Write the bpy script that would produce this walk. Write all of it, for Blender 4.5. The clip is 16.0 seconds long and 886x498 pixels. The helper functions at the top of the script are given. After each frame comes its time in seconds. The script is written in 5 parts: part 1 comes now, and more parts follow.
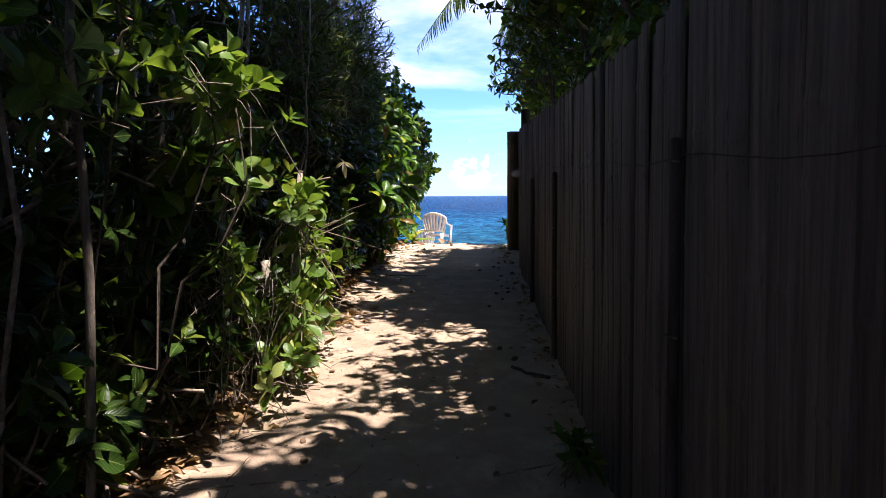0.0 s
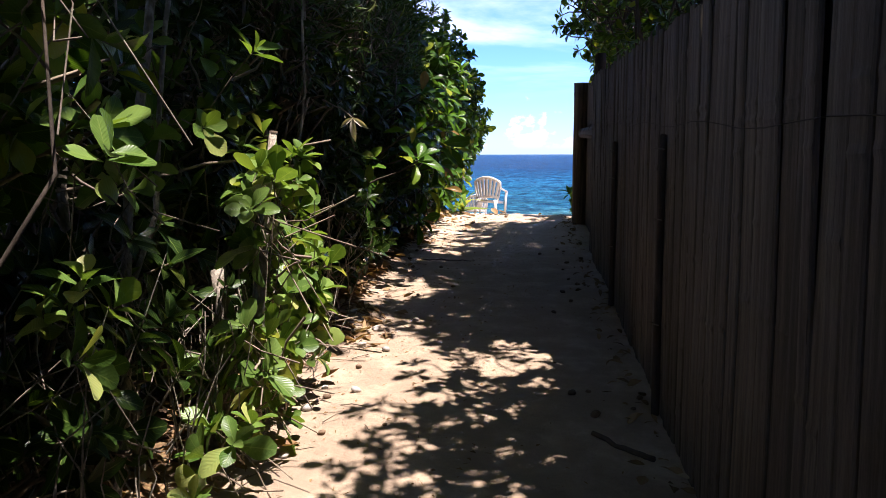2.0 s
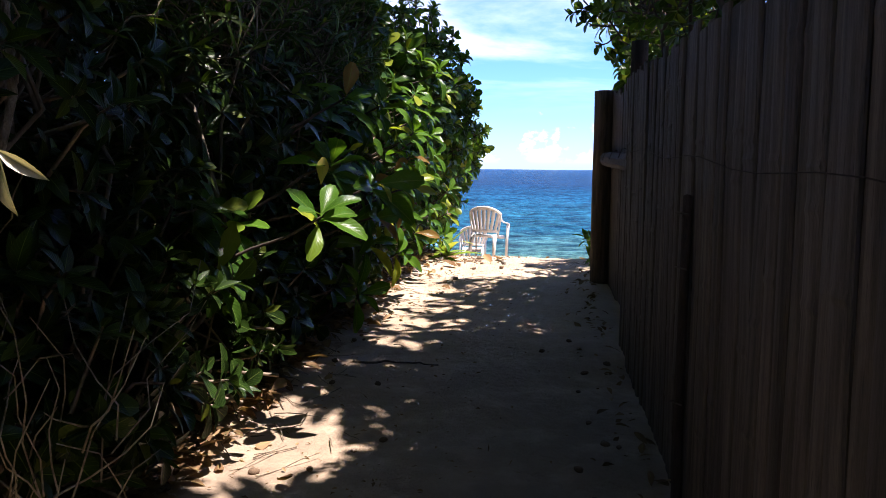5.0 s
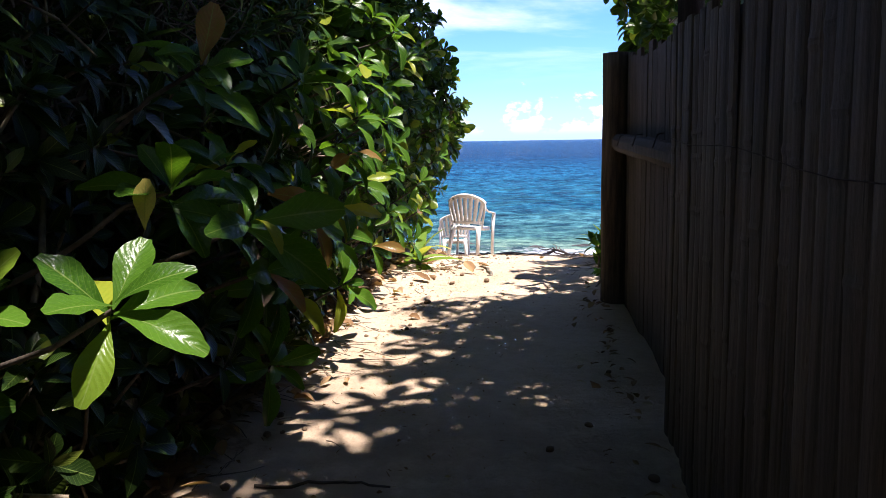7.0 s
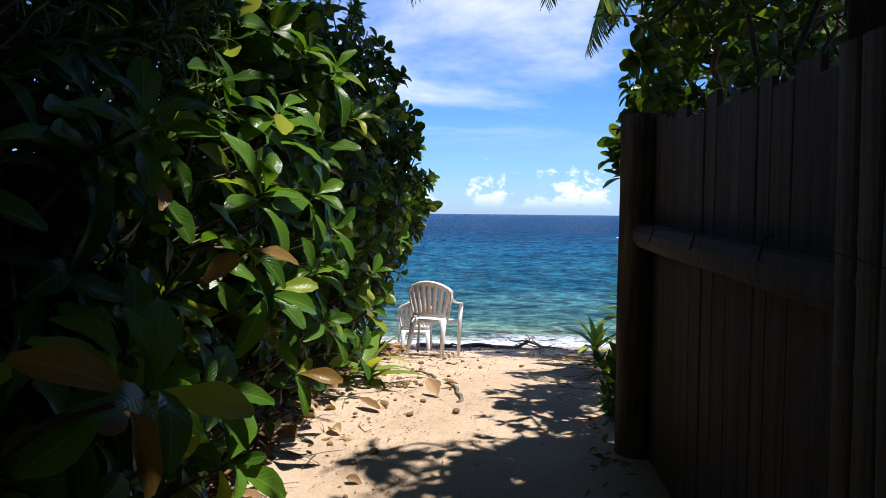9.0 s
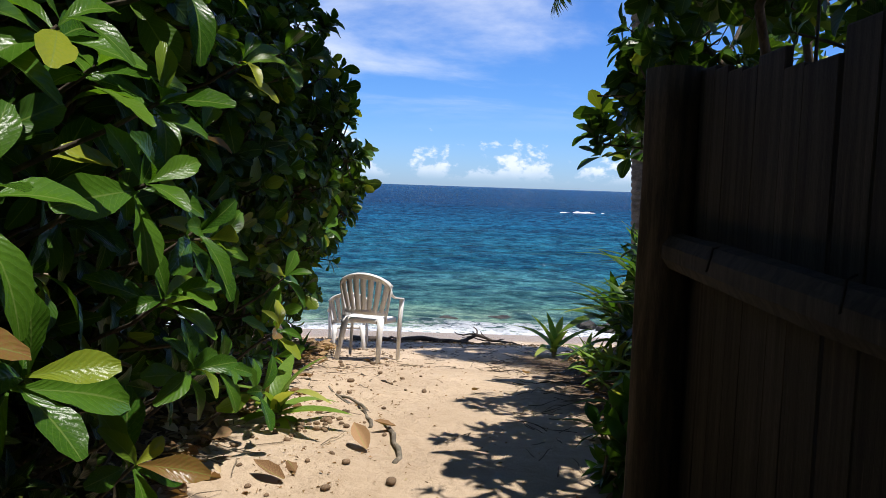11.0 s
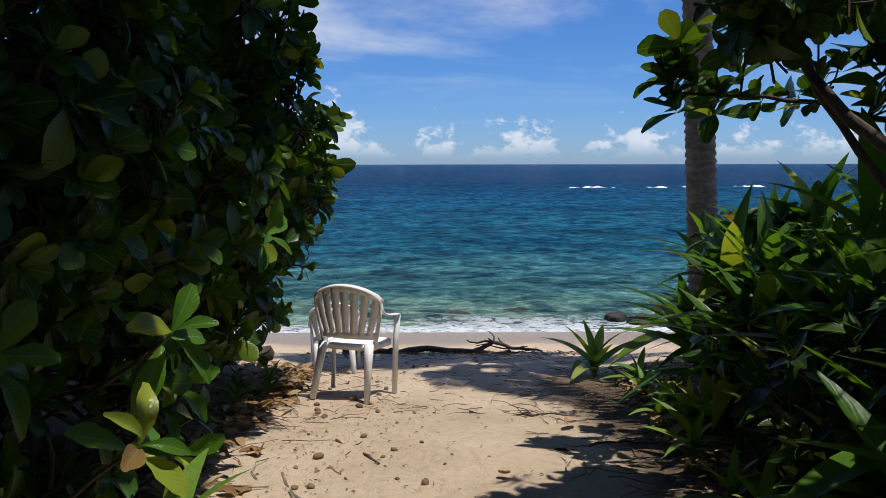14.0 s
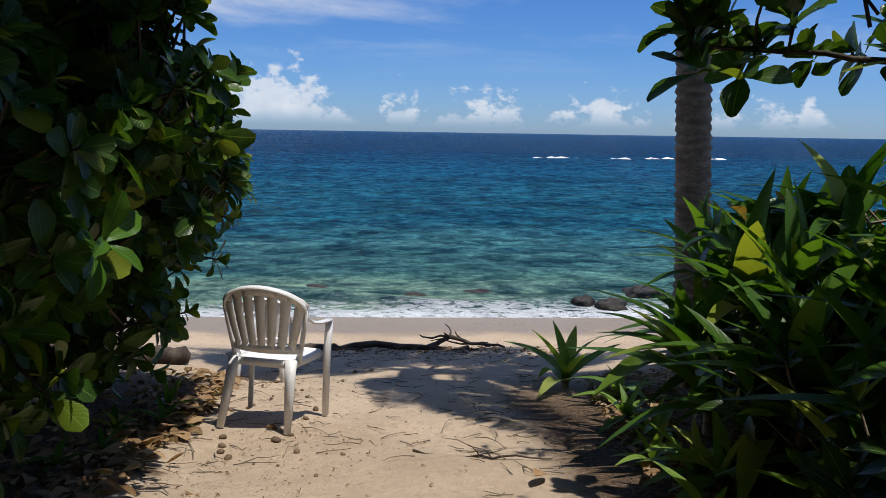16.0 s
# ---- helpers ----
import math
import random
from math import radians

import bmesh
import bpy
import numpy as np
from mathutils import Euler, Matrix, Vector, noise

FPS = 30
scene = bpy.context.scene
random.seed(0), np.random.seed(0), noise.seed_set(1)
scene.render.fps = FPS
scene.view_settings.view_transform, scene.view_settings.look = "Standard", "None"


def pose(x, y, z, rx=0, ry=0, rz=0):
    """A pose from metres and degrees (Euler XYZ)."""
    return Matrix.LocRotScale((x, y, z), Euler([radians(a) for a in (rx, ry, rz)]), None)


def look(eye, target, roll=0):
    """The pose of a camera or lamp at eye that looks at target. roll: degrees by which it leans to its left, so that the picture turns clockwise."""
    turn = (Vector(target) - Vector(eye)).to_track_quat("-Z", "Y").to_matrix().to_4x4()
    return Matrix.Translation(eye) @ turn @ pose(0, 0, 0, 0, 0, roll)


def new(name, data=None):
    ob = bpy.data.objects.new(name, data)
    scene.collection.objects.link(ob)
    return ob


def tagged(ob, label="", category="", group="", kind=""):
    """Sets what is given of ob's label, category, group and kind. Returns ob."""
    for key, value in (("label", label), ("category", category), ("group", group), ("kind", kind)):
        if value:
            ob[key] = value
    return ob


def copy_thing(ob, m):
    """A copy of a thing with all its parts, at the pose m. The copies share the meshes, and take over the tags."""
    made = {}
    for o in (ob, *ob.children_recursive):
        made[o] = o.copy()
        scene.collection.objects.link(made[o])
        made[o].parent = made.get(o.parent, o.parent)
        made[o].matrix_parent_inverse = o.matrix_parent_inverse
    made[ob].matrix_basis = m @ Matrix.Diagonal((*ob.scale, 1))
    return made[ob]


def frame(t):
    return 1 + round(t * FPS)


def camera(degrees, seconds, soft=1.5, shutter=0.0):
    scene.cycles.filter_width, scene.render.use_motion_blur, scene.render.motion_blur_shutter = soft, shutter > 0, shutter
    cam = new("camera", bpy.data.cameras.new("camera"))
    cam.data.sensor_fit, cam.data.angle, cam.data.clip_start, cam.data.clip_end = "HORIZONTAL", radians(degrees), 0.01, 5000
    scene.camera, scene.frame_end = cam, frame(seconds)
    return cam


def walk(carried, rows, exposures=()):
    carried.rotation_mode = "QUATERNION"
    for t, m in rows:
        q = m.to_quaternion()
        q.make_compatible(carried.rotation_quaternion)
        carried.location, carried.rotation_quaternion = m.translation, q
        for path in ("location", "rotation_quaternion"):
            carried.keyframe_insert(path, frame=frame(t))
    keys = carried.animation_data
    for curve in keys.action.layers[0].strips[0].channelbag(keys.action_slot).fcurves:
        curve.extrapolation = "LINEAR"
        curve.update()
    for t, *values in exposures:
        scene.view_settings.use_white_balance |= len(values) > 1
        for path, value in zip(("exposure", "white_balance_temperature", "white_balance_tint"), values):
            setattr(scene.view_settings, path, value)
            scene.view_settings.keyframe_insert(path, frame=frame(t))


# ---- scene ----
cam = camera(58.3, 16.0, 0.5)
PATH = [
    (0, (0.481, 0.86, 1.798), (0.407, 2.854, 1.664), -0.4),
    (0.5, (0.499, 1.286, 1.847), (0.345, 3.274, 1.697), 0.3),
    (1, (0.421, 1.69, 1.857), (0.255, 3.678, 1.712), 1.1),
    (1.5, (0.415, 2.123, 1.837), (0.195, 4.104, 1.668), 1.4),
    (2, (0.451, 2.569, 1.862), (0.239, 4.543, 1.625), -0.1),
    (2.5, (0.445, 3.025, 1.891), (0.27, 4.998, 1.618), 0.1),
    (3, (0.512, 3.506, 1.934), (0.316, 5.482, 1.697), 0.1),
    (3.5, (0.493, 3.922, 1.941), (0.276, 5.898, 1.729), 0.4),
    (4, (0.506, 4.333, 1.946), (0.306, 6.311, 1.73), -0.7),
    (4.2, (0.538, 4.531, 1.958), (0.311, 6.508, 1.757), -0.0),
    (6.3, (0.511, 6.289, 2.113), (0.268, 8.263, 1.906), 0.8),
    (6.5, (0.481, 6.47, 2.123), (0.262, 8.444, 1.885), -0.0),
    (7, (0.468, 6.931, 2.144), (0.261, 8.902, 1.875), -0.9),
    (7.5, (0.455, 7.29, 2.164), (0.239, 9.27, 1.977), -1.0),
    (8, (0.417, 7.692, 2.167), (0.25, 9.679, 2.018), -1.3),
    (8.5, (0.417, 8.093, 2.211), (0.227, 10.081, 2.114), 0.6),
    (9, (0.333, 8.495, 2.217), (0.221, 10.49, 2.127), 0.6),
    (9.2, (0.311, 8.624, 2.218), (0.274, 10.621, 2.125), 0.6),
    (11.3, (0.287, 10.185, 2.313), (0.328, 12.178, 2.15), 1.8),
    (11.5, (0.303, 10.399, 2.269), (0.333, 12.393, 2.117), 1.0),
    (12, (0.292, 10.784, 2.279), (0.315, 12.775, 2.091), -0.0),
    (12.5, (0.34, 11.042, 2.28), (0.395, 13.032, 2.095), -0.5),
    (13, (0.425, 11.297, 2.318), (0.428, 13.288, 2.125), -0.1),
    (13.5, (0.413, 11.519, 2.301), (0.39, 13.511, 2.121), 0.3),
    (14, (0.341, 11.79, 2.304), (0.355, 13.779, 2.091), -0.1),
    (14.5, (0.357, 12.06, 2.281), (0.362, 14.047, 2.052), 0.0),
    (15, (0.423, 12.325, 2.329), (0.39, 14.31, 2.086), 0.2),
    (15.5, (0.448, 12.614, 2.311), (0.529, 14.596, 2.062), 1.3),
    (16, (0.472, 12.92, 2.335), (0.58, 14.895, 2.043), 0.9),
]
EXPOSURE = [(0, 1.6, 6520, 24), (4.2, 1.6, 6520, 24), (7.0, 1.5, 6480, 21), (8.0, 1.2, 6450, 18), (9.0, 0.85, 6460, 15), (11.5, 0.5, 6480, 11), (13.0, 0.22, 6400, 10), (16, 0.03, 6380, 10)]
walk(cam, [(t, look(eye, target, roll)) for t, eye, target, roll in PATH], EXPOSURE)

# ---- light and sky ----
SUN_EL, SUN_AZ = radians(74), radians(-16)   # height, and turn from +x towards +y
sun_way = Vector((math.cos(SUN_EL) * math.cos(SUN_AZ), math.cos(SUN_EL) * math.sin(SUN_AZ), math.sin(SUN_EL)))
sun_data = bpy.data.lights.new("sun", "SUN")
sun_data.energy, sun_data.angle, sun_data.color = 5.0, radians(0.53), (1.0, 0.955, 0.89)
sun = new("sun", sun_data)
sun.matrix_world = look(sun_way * 50, (0, 0, 0))

world = bpy.data.worlds.new("world")
scene.world = world
world.use_nodes = True
wt = world.node_tree
wt.nodes.clear()


def wnode(kind, **sets):
    n = wt.nodes.new(kind)
    for key, value in sets.items():
        n.inputs[key.replace("_", " ")].default_value = value
    return n


def wmath(op, a, b=None, c=None, clamp=False):
    n = wt.nodes.new("ShaderNodeMath")
    n.operation, n.use_clamp = op, clamp
    for i, v in enumerate((a, b, c)):
        if v is None:
            continue
        if isinstance(v, (int, float)):
            n.inputs[i].default_value = v
        else:
            wt.links.new(v, n.inputs[i])
    return n.outputs[0]


def wstep(v, lo, hi):
    n = wt.nodes.new("ShaderNodeMapRange")
    n.interpolation_type = "SMOOTHSTEP"
    wt.links.new(v, n.inputs[0])
    n.inputs[1].default_value, n.inputs[2].default_value = lo, hi
    return n.outputs[0]


def wmix(f, a, b):
    n = wt.nodes.new("ShaderNodeMix")
    n.data_type = "RGBA"
    wt.links.new(f, n.inputs[0])
    for s, v in ((n.inputs[6], a), (n.inputs[7], b)):
        if isinstance(v, tuple):
            s.default_value = v
        else:
            wt.links.new(v, s)
    return n.outputs[2]


sky = wt.nodes.new("ShaderNodeTexSky")
sky.sky_type, sky.sun_disc = "NISHITA", False
sky.sun_elevation, sky.sun_rotation = SUN_EL, math.pi / 2 - SUN_AZ
sky.air_density, sky.dust_density, sky.ozone_density = 1.0, 0.25, 3.0
coord = wt.nodes.new("ShaderNodeTexCoord")
split = wt.nodes.new("ShaderNodeSeparateXYZ")
wt.links.new(coord.outputs["Generated"], split.inputs[0])
sx, sy, sz = split.outputs
# clouds: high thin veils, and heaps of cumulus low over the horizon
veil_place = wt.nodes.new("ShaderNodeCombineXYZ")
height = wmath("MAXIMUM", sz, 0.02)
wt.links.new(wmath("DIVIDE", sx, wmath("ADD", height, 0.12)), veil_place.inputs[0])
wt.links.new(wmath("DIVIDE", sy, wmath("ADD", height, 0.12)), veil_place.inputs[1])
veil = wnode("ShaderNodeTexNoise", Scale=0.55, Detail=9.0, Roughness=0.58, Distortion=0.35)
wt.links.new(veil_place.outputs[0], veil.inputs["Vector"])
veil_amount = wmath("MULTIPLY", wstep(veil.outputs[0], 0.45, 0.66), wstep(sz, 0.06, 0.15))
heap_place = wt.nodes.new("ShaderNodeCombineXYZ")
wt.links.new(wmath("ARCTAN2", sx, sy), heap_place.inputs[0])
wt.links.new(wmath("MULTIPLY", sz, 1.5), heap_place.inputs[2])
heap = wnode("ShaderNodeTexNoise", Scale=34.0, Detail=8.0, Roughness=0.58, Distortion=0.1)
wt.links.new(heap_place.outputs[0], heap.inputs["Vector"])
# each heap: its bearing from +y towards +x, half its width, its height, all in radians
HEAPS = ((-0.255, 0.075, 0.088), (-0.155, 0.075, 0.098), (-0.085, 0.03, 0.050), (0.0, 0.028, 0.058), (0.035, 0.02, 0.030), (0.104, 0.068, 0.056), (0.17, 0.02, 0.026), (0.245, 0.058, 0.060), (0.375, 0.045, 0.046), (0.46, 0.05, 0.055), (-0.36, 0.05, 0.06))
bearing = wmath("ARCTAN2", sx, sy)
outline = None
for place0, half0, tall0 in HEAPS:
    q = wmath("DIVIDE", wmath("SUBTRACT", bearing, place0), half0 * 1.25)
    bump0 = wmath("MULTIPLY", wmath("SUBTRACT", 1.0, wmath("MULTIPLY", q, q)), tall0)
    outline = bump0 if outline is None else wmath("MAXIMUM", outline, bump0)
ragged = wmath("MULTIPLY", wmath("SUBTRACT", heap.outputs[0], 0.52), 0.20)
inside = wmath("ADD", wmath("SUBTRACT", wmath("MULTIPLY", outline, 0.82), sz), ragged)
heap_amount = wmath("MULTIPLY", wmath("MULTIPLY", wstep(inside, -0.004, 0.026), wstep(sz, 0.004, 0.030)), wstep(outline, 0.0, 0.012))
tone = wnode("ShaderNodeTexNoise", Scale=40.0, Detail=5.0)
wt.links.new(heap_place.outputs[0], tone.inputs["Vector"])
tint = wmix(wstep(sz, -0.03, 0.15), (0.54, 0.80, 1.40, 1), (0.40, 0.71, 1.24, 1))
graded = wt.nodes.new("ShaderNodeMix")
graded.data_type, graded.blend_type = "RGBA", "MULTIPLY"
graded.inputs[0].default_value = 1.0
wt.links.new(sky.outputs[0], graded.inputs[6])
wt.links.new(tint, graded.inputs[7])
with_veil = wmix(wmath("MULTIPLY", veil_amount, 0.75), graded.outputs[2], (8.2, 8.6, 9.2, 1))
with_heap = wmix(wmath("MULTIPLY", heap_amount, 0.78), with_veil, wmix(tone.outputs[0], (6.0, 6.9, 8.4, 1), (11.0, 11.0, 11.0, 1)))
back = wnode("ShaderNodeBackground", Strength=0.085)
wt.links.new(with_heap, back.inputs[0])
wout = wt.nodes.new("ShaderNodeOutputWorld")
wt.links.new(back.outputs[0], wout.inputs[0])


# ---- materials ----
def nodes_of(name):
    m = bpy.data.materials.new(name)
    m.use_nodes = True
    t = m.node_tree
    return m, t, t.nodes["Principled BSDF"]


def rgb(c):
    return (*c, 1.0)


def link_mix(t, f, a, b, blend="MIX"):
    n = t.nodes.new("ShaderNodeMix")
    n.data_type, n.blend_type = "RGBA", blend
    for s, v in ((n.inputs[0], f), (n.inputs[6], a), (n.inputs[7], b)):
        if isinstance(v, tuple):
            s.default_value = v
        elif isinstance(v, (int, float)):
            s.default_value = v
        else:
            t.links.new(v, s)
    return n.outputs[2]


def calc(t, op, a, b=0.0, clamp=False):
    n = t.nodes.new("ShaderNodeMath")
    n.operation, n.use_clamp = op, clamp
    for i, v in enumerate((a, b)):
        if isinstance(v, (int, float)):
            n.inputs[i].default_value = v
        else:
            t.links.new(v, n.inputs[i])
    return n.outputs[0]


def ramp_step(t, v, lo, hi):
    n = t.nodes.new("ShaderNodeMapRange")
    n.interpolation_type = "SMOOTHSTEP"
    t.links.new(v, n.inputs[0])
    n.inputs[1].default_value, n.inputs[2].default_value = lo, hi
    return n.outputs[0]


def noise_of(t, vec, scale, detail=5.0, rough=0.55, distort=0.0):
    n = t.nodes.new("ShaderNodeTexNoise")
    n.inputs["Scale"].default_value, n.inputs["Detail"].default_value = scale, detail
    n.inputs["Roughness"].default_value, n.inputs["Distortion"].default_value = rough, distort
    t.links.new(vec, n.inputs["Vector"])
    return n.outputs[0]


def place_of(t, stretch=(1, 1, 1), shift=False):
    c = t.nodes.new("ShaderNodeTexCoord")
    m = t.nodes.new("ShaderNodeMapping")
    m.inputs["Scale"].default_value = stretch
    t.links.new(c.outputs["Object"], m.inputs["Vector"])
    if shift:
        info = t.nodes.new("ShaderNodeObjectInfo")
        comb = t.nodes.new("ShaderNodeCombineXYZ")
        for i, k in enumerate((37.0, 61.0, 83.0)):
            t.links.new(calc(t, "MULTIPLY", info.outputs["Random"], k), comb.inputs[i])
        t.links.new(comb.outputs[0], m.inputs["Location"])
    return m.outputs[0]


def bump_to(t, p, h, strength, distance):
    b = t.nodes.new("ShaderNodeBump")
    b.inputs["Strength"].default_value, b.inputs["Distance"].default_value = strength, distance
    t.links.new(h, b.inputs["Height"])
    t.links.new(b.outputs[0], p.inputs["Normal"])


def rough_material(name, dark, light, scale=6.0, fine=60.0, rough=0.85, stretch=(1, 1, 1), bump=0.4, depth=0.004, vary=0.0, spots=None, spec=0.3):
    """Two scales of mottling with fine relief; vary: by how much one piece differs from the next."""
    m, t, p = nodes_of(name)
    vec = place_of(t, stretch, vary > 0)
    big, small = noise_of(t, vec, scale), noise_of(t, vec, fine, 6.0, 0.65)
    col = link_mix(t, ramp_step(t, big, 0.3, 0.7), rgb(dark), rgb(light))
    col = link_mix(t, calc(t, "MULTIPLY", ramp_step(t, small, 0.35, 0.7), 0.45), col, rgb(tuple(c * 0.45 for c in dark)))
    if spots:
        col = link_mix(t, ramp_step(t, noise_of(t, vec, scale * 2.7, 4.0, 0.7), 0.58, 0.7), col, rgb(spots))
    if vary:
        info = t.nodes.new("ShaderNodeObjectInfo")
        hsv = t.nodes.new("ShaderNodeHueSaturation")
        t.links.new(calc(t, "ADD", calc(t, "MULTIPLY", info.outputs["Random"], 2 * vary), 1 - vary), hsv.inputs["Value"])
        t.links.new(col, hsv.inputs["Color"])
        col = hsv.outputs[0]
    t.links.new(col, p.inputs["Base Color"])
    p.inputs["Roughness"].default_value = rough
    p.inputs["Specular IOR Level"].default_value = spec
    bump_to(t, p, calc(t, "ADD", calc(t, "MULTIPLY", big, 0.6), small), bump, depth)
    return m


def leaf_material(name, dark, light, yellow, glow=0.35, gloss=0.38, vein=True, dead=0.0, per_object=False):
    """Green leaves: a waxy upper side, light that comes through, a pale midrib and side veins; each leaf a little different."""
    m, t, p = nodes_of(name)
    if per_object:
        rnd = t.nodes.new("ShaderNodeObjectInfo").outputs["Random"]
    else:
        rnd = t.nodes.new("ShaderNodeNewGeometry").outputs["Random Per Island"]
    uv = t.nodes.new("ShaderNodeUVMap")
    sep = t.nodes.new("ShaderNodeSeparateXYZ")
    t.links.new(uv.outputs[0], sep.inputs[0])
    side = calc(t, "ABSOLUTE", calc(t, "SUBTRACT", sep.outputs[0], 0.5))
    col = link_mix(t, rnd, rgb(dark), rgb(light))
    col = link_mix(t, ramp_step(t, rnd, 0.86, 0.97), col, rgb(yellow))
    if dead:
        col = link_mix(t, ramp_step(t, calc(t, "FRACT", calc(t, "MULTIPLY", rnd, 17.3)), 1 - dead, 1 - dead * 0.8), col, rgb((0.22, 0.12, 0.04)))
    mott = noise_of(t, place_of(t), 30.0, 4.0)
    col = link_mix(t, calc(t, "MULTIPLY", ramp_step(t, mott, 0.4, 0.75), 0.25), col, rgb(tuple(c * 1.35 for c in light)))
    wave = calc(t, "SINE", calc(t, "MULTIPLY", calc(t, "SUBTRACT", sep.outputs[1], calc(t, "MULTIPLY", side, 0.55)), 62.0))
    if vein:
        rib = calc(t, "SUBTRACT", 1.0, ramp_step(t, side, 0.012, 0.035))
        veins = calc(t, "MULTIPLY", ramp_step(t, wave, 0.90, 1.0), 0.16)
        col = link_mix(t, calc(t, "MAXIMUM", calc(t, "MULTIPLY", rib, 0.5), veins), col, rgb((0.20, 0.28, 0.07)))
    t.links.new(col, p.inputs["Base Color"])
    p.inputs["Roughness"].default_value = gloss
    p.inputs["Specular IOR Level"].default_value = 0.20
    bump_to(t, p, calc(t, "ADD", calc(t, "MULTIPLY", wave, 0.3), mott), 0.25, 0.003)
    thin = t.nodes.new("ShaderNodeBsdfTranslucent")
    warm = link_mix(t, 1.0, col, rgb((1.25, 1.2, 0.45)), "MULTIPLY")
    t.links.new(warm, thin.inputs[0])
    mix = t.nodes.new("ShaderNodeMixShader")
    mix.inputs[0].default_value = glow
    t.links.new(p.outputs[0], mix.inputs[1])
    t.links.new(thin.outputs[0], mix.inputs[2])
    t.links.new(mix.outputs[0], t.nodes["Material Output"].inputs[0])
    return m


def sand_material():
    m, t, p = nodes_of("sand")
    vec = place_of(t)
    big, mid, fine = noise_of(t, vec, 1.3, 5.0), noise_of(t, vec, 14.0, 6.0, 0.6), noise_of(t, vec, 260.0, 3.0, 0.7)
    col = link_mix(t, ramp_step(t, big, 0.3, 0.7), rgb((0.455, 0.345, 0.235)), rgb((0.555, 0.43, 0.30)))
    col = link_mix(t, calc(t, "MULTIPLY", ramp_step(t, mid, 0.45, 0.7), 0.35), col, rgb((0.36, 0.265, 0.17)))
    col = link_mix(t, calc(t, "MULTIPLY", ramp_step(t, fine, 0.55, 0.75), 0.6), col, rgb((0.16, 0.10, 0.055)))
    sep = t.nodes.new("ShaderNodeSeparateXYZ")
    t.links.new(vec, sep.inputs[0])
    # between hedge and fence the sand is browner earth, with shade painted in
    inland_shade = calc(t, "SUBTRACT", 1.0, ramp_step(t, calc(t, "ADD", sep.outputs[1], calc(t, "MULTIPLY", big, 3.0)), 10.6, 13.2))
    col = link_mix(t, calc(t, "MULTIPLY", inland_shade, ramp_step(t, noise_of(t, vec, 5.0, 6.0, 0.65), 0.25, 0.6)), col, rgb((0.335, 0.25, 0.17)))
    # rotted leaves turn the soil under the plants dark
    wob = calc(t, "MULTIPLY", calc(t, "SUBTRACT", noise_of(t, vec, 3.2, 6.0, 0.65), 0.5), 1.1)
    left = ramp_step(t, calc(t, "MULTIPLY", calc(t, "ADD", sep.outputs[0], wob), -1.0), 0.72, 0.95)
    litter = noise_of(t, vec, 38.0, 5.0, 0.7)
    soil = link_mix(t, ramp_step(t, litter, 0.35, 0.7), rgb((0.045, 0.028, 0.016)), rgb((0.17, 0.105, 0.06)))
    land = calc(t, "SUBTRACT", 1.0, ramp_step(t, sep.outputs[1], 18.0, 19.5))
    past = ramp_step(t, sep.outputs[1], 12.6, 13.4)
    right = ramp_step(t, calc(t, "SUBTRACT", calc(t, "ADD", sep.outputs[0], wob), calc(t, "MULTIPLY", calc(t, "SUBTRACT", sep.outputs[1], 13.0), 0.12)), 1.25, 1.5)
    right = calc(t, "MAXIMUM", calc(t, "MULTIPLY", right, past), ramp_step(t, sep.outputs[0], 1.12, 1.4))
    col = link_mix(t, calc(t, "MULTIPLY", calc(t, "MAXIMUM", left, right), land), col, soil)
    # wet sand along the water
    wet = ramp_step(t, calc(t, "ADD", sep.outputs[1], calc(t, "MULTIPLY", noise_of(t, vec, 0.8, 3.0), 1.4)), 23.2, 23.9)
    col = link_mix(t, wet, col, rgb((0.30, 0.23, 0.165)))
    t.links.new(col, p.inputs["Base Color"])
    r = t.nodes.new("ShaderNodeMapRange")
    t.links.new(wet, r.inputs[0])
    r.inputs[3].default_value, r.inputs[4].default_value = 0.95, 0.35
    t.links.new(r.outputs[0], p.inputs["Roughness"])
    p.inputs["Specular IOR Level"].default_value = 0.25
    bump_to(t, p, calc(t, "ADD", calc(t, "MULTIPLY", mid, 3.0), calc(t, "MULTIPLY", fine, 0.6)), 0.9, 0.016)
    return m


